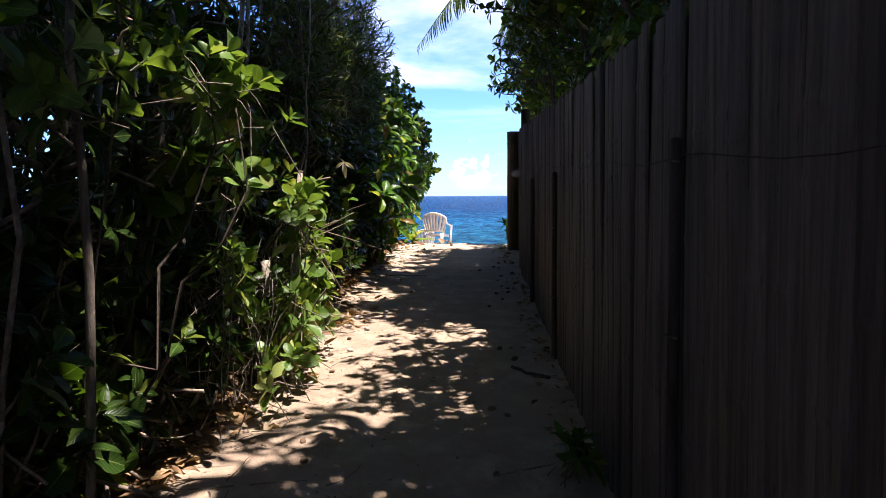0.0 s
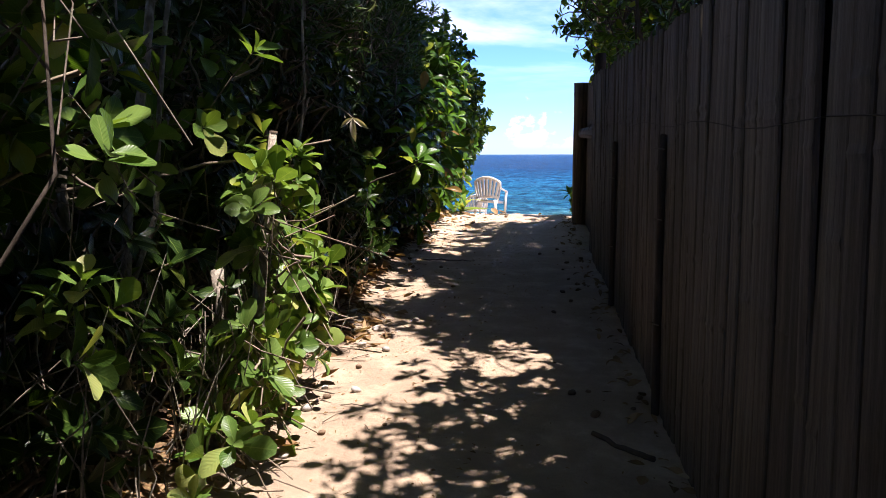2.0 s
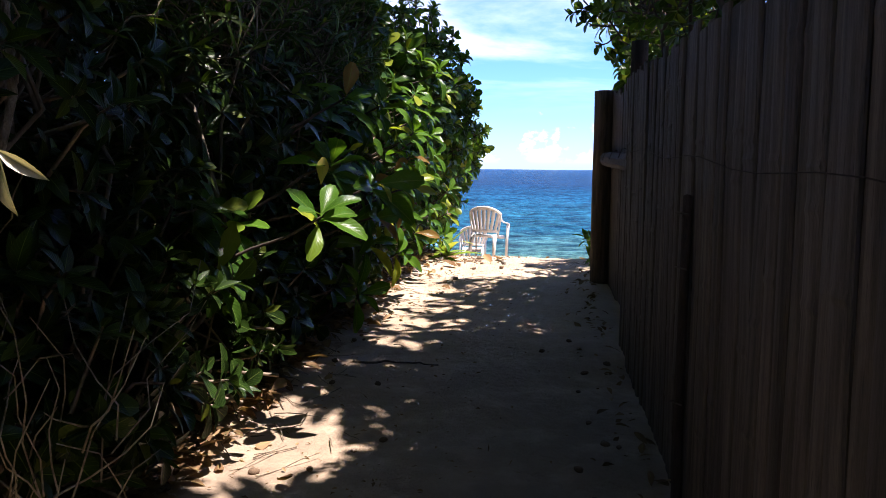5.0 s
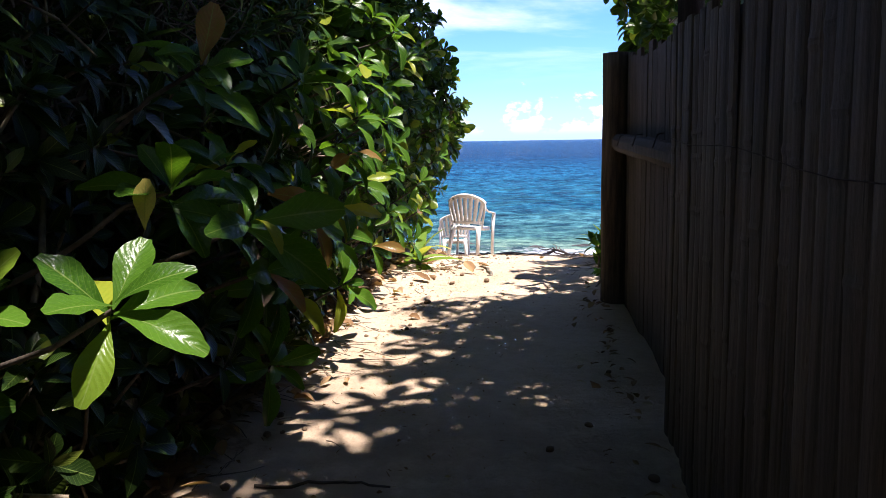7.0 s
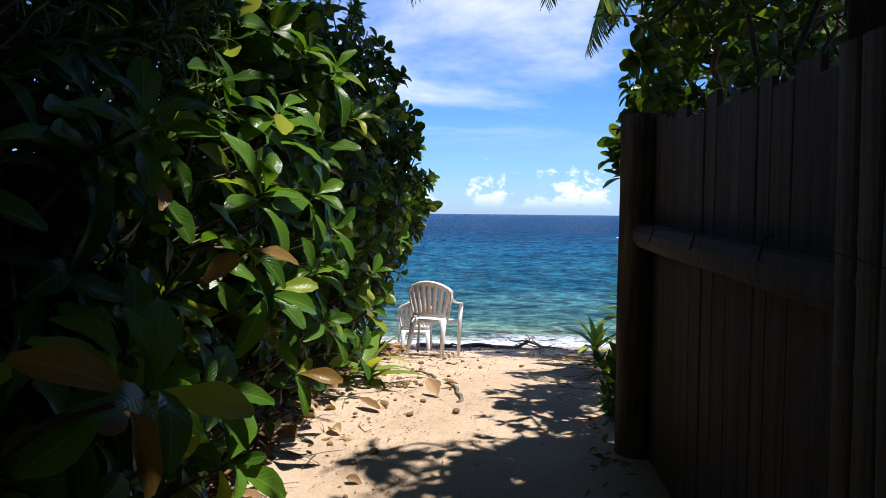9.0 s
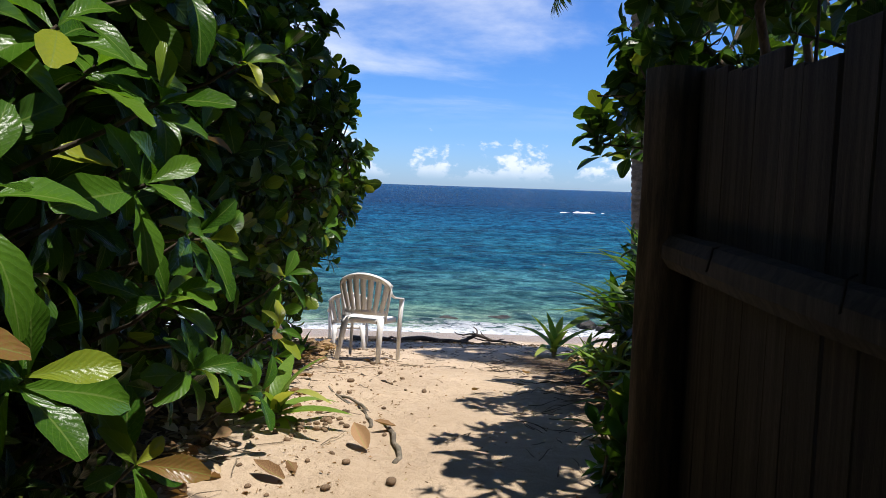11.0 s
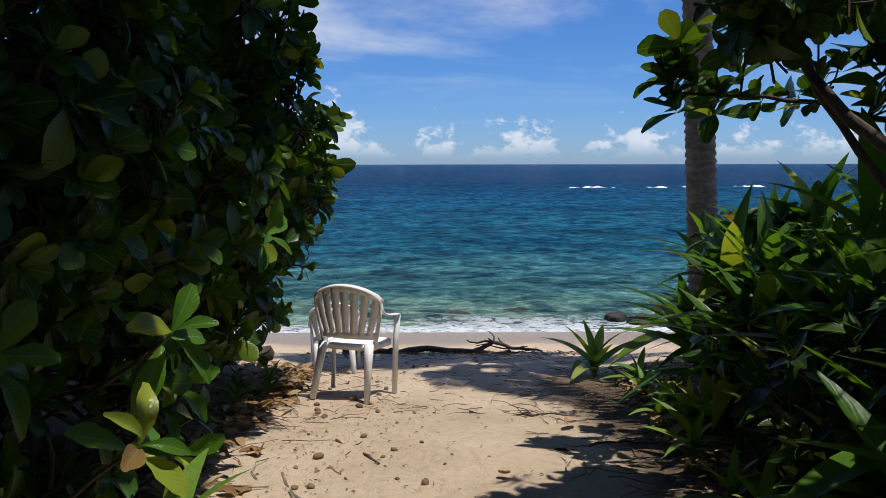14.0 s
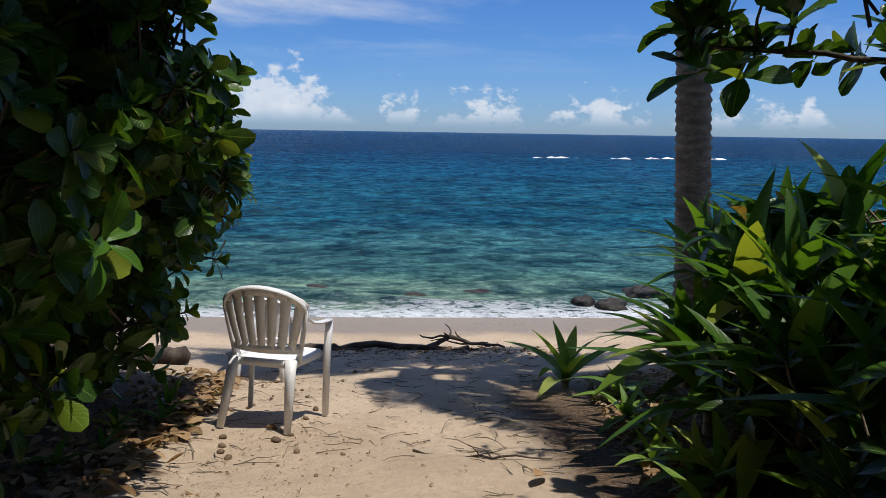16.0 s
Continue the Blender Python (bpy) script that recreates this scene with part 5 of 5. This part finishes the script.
def make_chair():
    """A stacking garden chair that faces +y, its feet on z = 0."""
    e = thing("plastic_chair", (0, 0, 0), "white plastic garden armchair with a fan-slatted back, facing the sea", "chair", "garden chairs")
    bm = bmesh.new()
    n = 10
    top, low = {}, {}
    for i in range(n + 1):
        for j in range(n + 1):
            x, y = -0.215 + 0.43 * i / n, -0.20 + 0.43 * j / n
            dip = 0.016 * (1 - ((i / n - 0.5) * 2) ** 2) * (1 - ((j / n - 0.5) * 2) ** 2)
            x *= 0.9 + 0.12 * j / n
            z = 0.415 + 0.022 * j / n - dip - (0.02 if j == n else 0)
            top[i, j], low[i, j] = bm.verts.new((x, y, z)), bm.verts.new((x, y, z - 0.012))
    for i in range(n):
        for j in range(n):
            bm.faces.new((top[i, j], top[i + 1, j], top[i + 1, j + 1], top[i, j + 1]))
            bm.faces.new((low[i, j], low[i, j + 1], low[i + 1, j + 1], low[i + 1, j]))
    for i in range(n):
        for a, b in (((i, 0), (i + 1, 0)), ((i + 1, n), (i, n)), ((0, i + 1), (0, i)), ((n, i), (n, i + 1))):
            bm.faces.new((top[b], top[a], low[a], low[b]))
    finish(bm, "seat", e)
    for name, pts in (("seat_rim", [(-0.205, -0.205, 0.40), (0.205, -0.205, 0.40)]), ("seat_rim", [(-0.225, 0.23, 0.415), (0.225, 0.23, 0.415)]), ("seat_rim", [(-0.205, -0.2, 0.40), (-0.225, 0.23, 0.412)]), ("seat_rim", [(0.205, -0.2, 0.40), (0.225, 0.23, 0.412)])):
        bm = bmesh.new()
        bar(bm, [Vector(p) for p in pts], 0.05, 0.016, Vector((0, 0, 1)))
        finish(bm, name, e)
    # the arched rim that runs down into the arms and the front legs
    bm = bmesh.new()
    pts, ups = [], []
    for sgn in (-1,):
        pts += [Vector((-0.275, 0.235, 0.635)), Vector((-0.285, 0.12, 0.638)), Vector((-0.282, 0.0, 0.64)), Vector((-0.272, -0.10, 0.655)), Vector((-0.262, -0.175, 0.69))]
    arch = []
    for i in range(15):
        a = math.pi * i / 14
        u, h = -math.cos(a), 0.70 + 0.32 * math.sin(a)
        p = back_point(u, h)
        arch.append(Vector((p.x * 0.99, p.y, p.z)))
    pts += arch + [Vector((-p.x, p.y, p.z)) for p in reversed(pts[:5])]
    for i, p in enumerate(pts):
        k = min(i, len(pts) - 1 - i)
        ups.append(Vector((1, 0, 0)) if k < 3 else Vector((0.7, 0.7, 0)) * (1 if i < 10 else 1) if k < 5 else Vector((0, 1, 0.25)))
        if k >= 3 and k < 5 and i > 10:
            ups[-1] = Vector((0.7, -0.7, 0))
    for i in range(len(pts)):
        if i > 10 and ups[i].y > 0.5:
            ups[i] = Vector((0, -1, -0.25)) * -1
    bar(bm, pts, [0.052 if min(i, len(pts) - 1 - i) < 4 else 0.045 for i in range(len(pts))], 0.016, ups)
    finish(bm, "back_rim", e)
    # wide slats with narrow slots between them
    for k in range(7):
        u = (k - 3) / 3.35
        bm = bmesh.new()
        pts, wide = [], []
        reach = 0.70 + 0.31 * math.sqrt(max(0.0, 1 - u * u))
        for i in range(7):
            h = 0.16 + (reach - 0.16) * i / 6
            q = back_point(u * (0.80 + 0.20 * h), h)
            pts.append(q)
            wide.append(0.043 + 0.027 * h)
        bar(bm, pts, wide, 0.009, Vector((1, 0.35 * u, 0)))
        finish(bm, "slat", e, 0.002)
    bm = bmesh.new()
    bar(bm, [back_point(u / 5, 0.165) for u in range(-5, 6)], 0.05, 0.013, Vector((0, -0.25, 1)))
    finish(bm, "lower_rail", e)
    bm = bmesh.new()
    bar(bm, [back_point(u / 8, 0.69 + 0.275 * math.sqrt(max(0, 1 - (u / 8.2) ** 2))) for u in range(-8, 9)], 0.055, 0.011, Vector((0, -0.25, 1)))
    finish(bm, "top_band", e)
    for s in (-1, 1):
        bm = bmesh.new()
        bar(bm, [Vector((s * 0.278, 0.225, 0.635)), Vector((s * 0.272, 0.235, 0.42)), Vector((s * 0.275, 0.265, 0.0))], [0.062, 0.055, 0.042], 0.03, Vector((0.25 * s, 1, 0)))
        finish(bm, "leg", e)
        bm = bmesh.new()
        bar(bm, [Vector((s * 0.19, -0.205, 0.43)), Vector((s * 0.20, -0.225, 0.30)), Vector((s * 0.225, -0.28, 0.0))], [0.075, 0.062, 0.042], 0.03, Vector((1, 0.2 * s, 0)))
        finish(bm, "leg", e)
        bm = bmesh.new()
        bar(bm, [back_point(s * 0.97, h) for h in (0.0, 0.25, 0.5, 0.74)], [0.05, 0.04, 0.036, 0.04], 0.016, Vector((0.8, -0.5 * s, 0)))
        finish(bm, "side_rail", e)
    return e


chair = make_chair()
slope = -7.0
chair.matrix_basis = pose(-0.30, 17.60, ground_z(-0.30, 17.60) + 0.0, slope, 1.5, -14) @ Matrix.Diagonal((0.92, 0.96, 0.97, 1))
second = copy_thing(chair, pose(-0.63, 19.15, ground_z(-0.63, 19.15) - 0.10, -13, 0, 6) @ Matrix.Diagonal((0.9, 0.9, 0.88, 1)))
second["label"] = "white plastic garden armchair sunk into the sand behind another"


# ---- litter, roots, driftwood ----
def crooked_thing(name, label, category, pts, r0, r1, material, group="", branches=0):
    pts = [(x, y, ground_z(x, y) + dz) for x, y, dz in pts]
    e = thing(name, pts[0], label, category, group)
    paths = []
    for a, b in zip(pts[:-1], pts[1:]):
        i = len(paths)
        m = len(pts) - 1
        paths.append(crooked(a, b, r0 + (r1 - r0) * i / m, r0 + (r1 - r0) * (i + 1) / m, 5, 0.05))
    whole = [q for p in paths for q in p[:-1]] + [paths[-1][-1]]
    whole.append((whole[-1][0] + 0.4 * whole[-1][1] * unit(whole[-1][0] - whole[-2][0]), whole[-1][1] * 0.05))
    tube_part("stem", [whole], material, e, sides=7)
    for k in range(branches):
        p, r = whole[int(rng.integers(2, len(whole) - 2))]
        g = p + np.array([rng.normal(0, 0.16), rng.normal(0, 0.16), rng.uniform(0.0, 0.09)])
        g[2] = max(g[2], ground_z(g[0], g[1]) + 0.006)
        tube_part("twig", [crooked(p, g, r * 0.6, r * 0.25, 4, 0.08)], material, e, sides=5)
    return e


crooked_thing("root", "thin grey surface root lying across the sand", "root", [(-0.38, 15.35, 0.0), (-0.12, 14.75, 0.01), (0.12, 14.0, 0.004), (0.16, 13.45, -0.004)], 0.007, 0.015, BARK)
crooked_thing("root", "thin grey surface root lying across the sand", "root", [(-0.30, 15.1, 0.0), (-0.06, 14.45, 0.006), (0.0, 14.1, 0.0)], 0.008, 0.012, BARK)
crooked_thing("stick", "short dark stick on the sand by the fence", "stick", [(0.72, 5.72, 0.012), (0.86, 5.57, 0.014), (0.93, 5.5, 0.012)], 0.010, 0.012, DRIFT)
crooked_thing("stick", "thin dry twig on the beach sand", "stick", [(0.55, 16.9, 0.008), (0.95, 16.75, 0.008), (1.25, 16.7, 0.006)], 0.008, 0.004, DRIFT, "", 3)
crooked_thing("stick", "thin dry twig on the beach sand", "stick", [(-0.2, 15.9, 0.006), (-0.02, 15.62, 0.006), (0.06, 15.45, 0.006)], 0.009, 0.006, DRIFT, "", 2)
crooked_thing("stick", "dry twig beneath the shrub", "stick", [(-0.5, 9.55, 0.01), (-0.2, 9.65, 0.01), (-0.02, 9.62, 0.008)], 0.007, 0.004, DRIFT)
crooked_thing("stick", "dark bent twig on the sand", "stick", [(0.95, 15.75, 0.008), (1.25, 15.9, 0.01), (1.55, 15.85, 0.01)], 0.008, 0.004, DRIFT, "", 2)
crooked_thing("driftwood", "dark driftwood log at the top of the beach", "driftwood", [(-0.75, 20.75, 0.03), (0.0, 20.95, 0.035), (0.6, 20.9, 0.03), (1.2, 21.0, 0.02)], 0.045, 0.028, DRIFT, "driftwood", 6)
crooked_thing("driftwood", "dark branching driftwood at the edge of the beach", "driftwood", [(0.75, 20.9, 0.02), (1.0, 21.05, 0.13), (1.3, 21.1, 0.05), (1.6, 21.15, 0.01)], 0.03, 0.012, DRIFT, "driftwood", 9)
crooked_thing("driftwood", "old dark log lying under the seaside shrub", "driftwood", [(-2.4, 19.2, 0.09), (-1.8, 19.3, 0.10), (-1.28, 19.4, 0.08)], 0.10, 0.075, DRIFT, "driftwood", 3)


def pebble_mesh(seed, material, name):
    bm = bmesh.new()
    bmesh.ops.create_icosphere(bm, subdivisions=2, radius=1.0)
    for v in bm.verts:
        v.co *= 1 + 0.25 * noise.noise(v.co * 1.4 + Vector((seed * 3.1, 0, 0)))
        v.co.z *= 0.7
    me = bpy.data.meshes.new(name)
    bm.to_mesh(me)
    bm.free()
    me.polygons.foreach_set("use_smooth", np.full(len(me.polygons), True))
    me.materials.append(material)
    return me


NUTS = [pebble_mesh(s, NUT, "nut") for s in range(4)]
STONES = [pebble_mesh(s + 7, PEBBLE, "pebble") for s in range(3)]


def drop(name, meshes, x, y, s, label, category, group):
    ob = new(name, meshes[int(rng.integers(0, len(meshes)))])
    ob.matrix_basis = pose(x, y, ground_z(x, y) + s * 0.45, rng.uniform(-20, 20), rng.uniform(-20, 20), rng.uniform(0, 360)) @ Matrix.Diagonal((s * 1.25, s, s, 1))
    return tagged(ob, label, category, group)


for x, y, s in ((0.75, 5.95, 0.022), (0.578, 4.99, 0.02), (0.157, 13.21, 0.024), (-0.227, 12.42, 0.026), (0.285, 15.12, 0.018), (-0.254, 15.61, 0.027), (-0.2, 17.12, 0.025)):
    drop("nut", NUTS, x, y, s, "brown dried nut lying on the sand", "nut", "fallen nuts")
for k in range(60):
    y = 12.0 + 7.5 * rng.random()
    x = -0.62 + abs(rng.normal(0, 0.42)) + rng.normal(0, 0.06)
    drop("nut", NUTS, min(x, 1.6), y, rng.uniform(0.008, 0.021), "brown dried nut lying on the sand", "nut", "fallen nuts")
for k in range(26):
    drop("nut", NUTS, -0.30 + rng.normal(0, 0.09), 14.2 + rng.normal(0, 0.16), rng.uniform(0.011, 0.02), "brown dried nut heaped beside the lime green plant", "nut", "fallen nuts")
for k in range(45):
    y = 3.5 + 8.5 * rng.random()
    x = rng.uniform(0.55, 0.98) if rng.random() < 0.45 else -0.62 + abs(rng.normal(0, 0.22))
    drop("nut", NUTS, x, y, rng.uniform(0.010, 0.02), "brown dried nut lying on the shaded path", "nut", "fallen nuts")
for k in range(14):
    drop("pebble", STONES, -0.45 + rng.normal(0, 0.15), 5.2 + rng.random() * 2.4, rng.uniform(0.012, 0.025), "pale grey pebble at the path's edge", "pebble", "pebbles")

DRY_MESH = [mesh_of("fallen_leaf", *scatter(tm, np.zeros((1, 3)), np.array([[0, 1.0, 0]]), np.array([[0, 0, 1.0]]), np.ones(1))[:2], LEAF_DRY_ONE, tm[2]) for tm in
            (leaf_template(0.45, 6, "oval", -0.25, 0.35, 0.1, 5), leaf_template(0.55, 6, "obovate", 0.2, -0.3, 0.15, 5), leaf_template(0.5, 6, "oval", 0.3, 0.5, 0.2, 5))]
for k in range(170):
    y = 4.2 + 14.3 * rng.random()
    edge = float(np.interp(y, (4, 8, 12.5, 14.7, 16, 19), (-0.72, -0.78, -0.68, -0.6, -0.8, -0.85)))
    x = edge + rng.normal(0, 0.13) + (abs(rng.normal(0, 0.25)) if rng.random() < 0.15 else 0)
    s = rng.uniform(0.06, 0.15)
    ob = new("fallen_leaf", DRY_MESH[k % 3])
    ob.matrix_basis = pose(x, y, ground_z(x, y) + 0.018, rng.uniform(-18, 18), rng.uniform(-18, 18), rng.uniform(0, 360)) @ Matrix.Scale(s, 4)
    tagged(ob, "curled brown fallen leaf at the path's edge", "fallen leaf", "fallen leaves")


def litter(name, label, n, region, size):
    P = np.array([region() for _ in range(n)])
    P = np.array([(x, y, ground_z(x, y) + rng.uniform(0.008, 0.05)) for x, y in P])
    a = rng.random(n) * 6.28
    way = np.stack((np.cos(a), np.sin(a), rng.normal(0, 0.25, n)), 1)
    up = np.stack((rng.normal(0, 0.35, n), rng.normal(0, 0.35, n), np.ones(n)), 1)
    V, F, U = leaf_cloud(OVAL + OBO[:2], P, way, up, rng.uniform(*size, n))
    return tagged(new(name, mesh_of(name, V, F, LEAF_DRY, U)), label, "leaf litter", "", "stuff")


litter("leaf_litter", "brown rotting leaf litter under the left hedge", 5200, lambda: (-0.72 - abs(rng.normal(0, 0.35)), rng.uniform(1.5, 19)), (0.04, 0.12))
litter("leaf_litter", "brown leaf litter and shreds under the strap-leaved clump", 2200, lambda: (lambda y: (1.2 + 0.12 * (y - 13) + abs(rng.normal(0, 0.4)), y))(rng.uniform(12.9, 19)), (0.03, 0.09))
litter("leaf_litter", "dead leaves gathered along the foot of the fence", 260, lambda: (1.0 - abs(rng.normal(0, 0.09)), rng.uniform(1.5, 13)), (0.03, 0.08))


def fibre(n, region, label, length):
    paths = []
    for _ in range(n):
        x, y = region()
        a = rng.random() * 6.28
        L = rng.uniform(*length)
        x2, y2 = x + math.cos(a) * L, y + math.sin(a) * L
        paths.append(crooked((x, y, ground_z(x, y) + 0.008), (x2, y2, ground_z(x2, y2) + rng.uniform(0.006, 0.03)), 0.0032, 0.0018, 3, 0.08))
    v, f = tubes(paths, 4)
    return tagged(new("dry_twigs", mesh_of("dry_twigs", v, f, TWIG)), label, "brushwood", "", "stuff")


fibre(420, lambda: (-0.75 + rng.normal(0, 0.2), rng.uniform(3.5, 19)), "dry twigs strewn along the hedge's foot", (0.06, 0.3))
fibre(260, lambda: (rng.uniform(-0.9, 1.9), rng.uniform(16.5, 20.9)), "dry twigs and shreds washed up on the beach", (0.04, 0.22))
fibre(160, lambda: (1.2 + rng.normal(0, 0.25), rng.uniform(13.2, 18.5)), "dry twigs under the strap-leaved clump", (0.06, 0.3))


# ---- reef rocks and breaking waves ----
def rock(x, y, z, sx, sy, sz, label):
    bm = bmesh.new()
    bmesh.ops.create_icosphere(bm, subdivisions=4, radius=1.0)
    for v in bm.verts:
        n = v.co.copy()
        v.co *= 1 + 0.35 * noise.noise(n * 1.5 + Vector((x, y, 0))) + 0.16 * noise.noise(n * 4.5 + Vector((y, x, 0)))
        v.co = Vector((v.co.x * sx, v.co.y * sy, v.co.z * sz)) + Vector((x, y, z))
    ob = part("reef_rock", bm, ROCK)
    return tagged(ob, label, "rock", "reef rocks")


for x, y, z, a, b, c in ((3.55, 25.9, -0.50, 0.20, 0.2, 0.15), (3.95, 25.6, -0.50, 0.26, 0.22, 0.16), (0.7, 26.6, -0.56, 0.34, 0.2, 0.09), (1.9, 26.9, -0.56, 0.3, 0.2, 0.09), (-1.0, 27.2, -0.56, 0.4, 0.25, 0.10), (4.8, 26.6, -0.5, 0.4, 0.3, 0.18)):
    rock(x, y, z, a, b, c, "dark wet reef rock at the water's edge")


def breaker(x0, x1, y0, label):
    V, F = [], []
    n = 70
    for i in range(n + 1):
        t = i / n
        x = x0 + (x1 - x0) * t
        hgt = 0.32 * math.sin(math.pi * t) ** 0.5 * max(0.0, 0.35 + 1.5 * noise.noise(Vector((x * 0.9, y0, 2))))
        yy = y0 + 1.6 * noise.noise(Vector((x * 0.12, y0, 5)))
        for k in range(6):
            a = math.pi * k / 5
            V.append((x, yy - math.cos(a) * (0.9 + 0.5 * noise.noise(Vector((x, k, 1)))), SEA_Z - 0.03 + hgt * math.sin(a) * (1 + 0.5 * noise.noise(Vector((x * 2, k, 7))))))
    for i in range(n):
        for k in range(5):
            b = i * 6 + k
            F.append((b, b + 6, b + 7, b + 1))
    return tagged(new("breaking_wave", mesh_of("breaking_wave", np.array(V), np.array(F), FOAM)), label, "wave", "breaking waves")


for x0, x1, y0 in ((16.0, 21.5, 106.0), (22.5, 25.0, 104.5), (25.5, 27.5, 107.0), (30.0, 34.0, 108.0), (36.0, 41.0, 109.0)):
    breaker(x0, x1, y0, "white breaking wave crest over the outer reef")


# ---- grit and shreds on the sand ----
def grit(n, region, size, material, label):
    P = np.array([(lambda q: (q[0], q[1], ground_z(*q) + 0.004))(region()) for _ in range(n)])
    a = rng.random(n) * 6.28
    way = np.stack((np.cos(a), np.sin(a), rng.normal(0, 0.3, n)), 1)
    up = np.stack((rng.normal(0, 0.4, n), rng.normal(0, 0.4, n), np.ones(n)), 1)
    V, F, U = leaf_cloud([leaf_template(0.5, 2, "oval", 0.1, 0.4), leaf_template(0.2, 2, "oval", -0.2, 0.3)], P, way, up, rng.uniform(*size, n))
    return tagged(new("plant_shreds", mesh_of("plant_shreds", V, F, material, U)), label, "plant shreds", "", "stuff")


grit(2600, lambda: (-0.2 + rng.normal(0, 0.45), rng.uniform(3.0, 19.5)), (0.008, 0.03), LEAF_DRY, "small brown shreds of leaf and husk on the sand")
grit(900, lambda: (rng.uniform(-1.2, 2.2), 20.7 + rng.normal(0, 0.35)), (0.02, 0.07), LEAF_DRY, "dark wrack of leaves along the top of the beach")
dead = thing("hanging_leaf", (-0.44, 6.58, 2.045), "pale dried leaf hanging folded from a twig", "dead leaf")
BLEACHED = [mesh_of("leaf", *scatter(tm, np.zeros((1, 3)), np.array([[0, 1.0, 0]]), np.array([[0, 0, 1.0]]), np.ones(1))[:2], LEAF_BLEACHED, tm[2]) for tm in (leaf_template(0.26, 6, "oval", 0.3, 0.5, 0.1, 5),)]
single_leaves(dead, BLEACHED, np.array([(-0.44, 6.58, 2.045)] * 3), np.array([(0.75, 0.1, -0.5), (-0.75, -0.1, -0.5), (0.05, 0.0, -1.0)]), np.array([(0, -1, 0.2)] * 3), (0.10, 0.09, 0.13))
tube_part("twig", [crooked((-0.60, 6.6, 2.14), (-0.44, 6.58, 2.045), 0.004, 0.003, 3, 0.05)], TWIG, dead)
shrub("weed", "small green weed at the foot of the fence", (0.93, 4.1, ground_z(0.93, 4.1)), [((0.90, 4.1, ground_z(0.93, 4.1) + 0.12), (0.08, 0.12, 0.07), 9)], OVAL, LEAF_STRAP, 0.10, 6, 2, TWIG, None, (15, 75), 0.2, 0.004, 0.8, "", None, 0.003, "plant")

# the part of the seaside growth that leans out highest over the sand
shrub("seaside_shrub", "tall seaside shrub leaning out over the sand, dark against the sky", (-1.45, 16.3, ground_z(-1.45, 16.3)),
      [((-0.72, 16.2, 2.5), (0.55, 0.6, 0.5), 130), ((-0.85, 16.0, 3.15), (0.55, 0.7, 0.6), 130), ((-1.2, 16.0, 3.8), (0.55, 0.7, 0.5), 90)],
      OBO, LEAF_SHRUB, 0.13, 8, 6, DARK_BARK, lambda x, y, z: x < -0.22 - max(0.0, z - 2.5) * 0.17 + 0.1 * noise.noise(Vector((x, y * 2, z * 2))), (28, 85), 0.35, 0.03, 0.5, "seaside shrubs", DARK_BARK)
grit(110, lambda: (-0.60 + rng.normal(0, 0.12), 7.2 + rng.normal(0, 0.22)), (0.05, 0.13), LEAF_DRY, "curled brown dead leaves heaped at the hedge's foot")
grit(700, lambda: (-0.45 + abs(rng.normal(0, 0.35)), rng.uniform(11.0, 17.5)), (0.008, 0.026), LEAF_DRY, "brown leaf shreds and husks strewn over the sunlit sand")
for x, y, turn, size in ((0.02, 13.62, 20, 0.20), (0.14, 14.05, 110, 0.12), (-0.30, 13.2, 60, 0.16), (1.15, 16.4, 150, 0.15), (0.62, 15.3, 200, 0.10)):
    ob = new("fallen_leaf", DRY_MESH[0])
    ob.matrix_basis = pose(x, y, ground_z(x, y) + 0.022, 6, -10, turn) @ Matrix.Scale(size, 4)
    tagged(ob, "large curled rust-brown leaf lying on the sunlit sand", "fallen leaf", "fallen leaves")
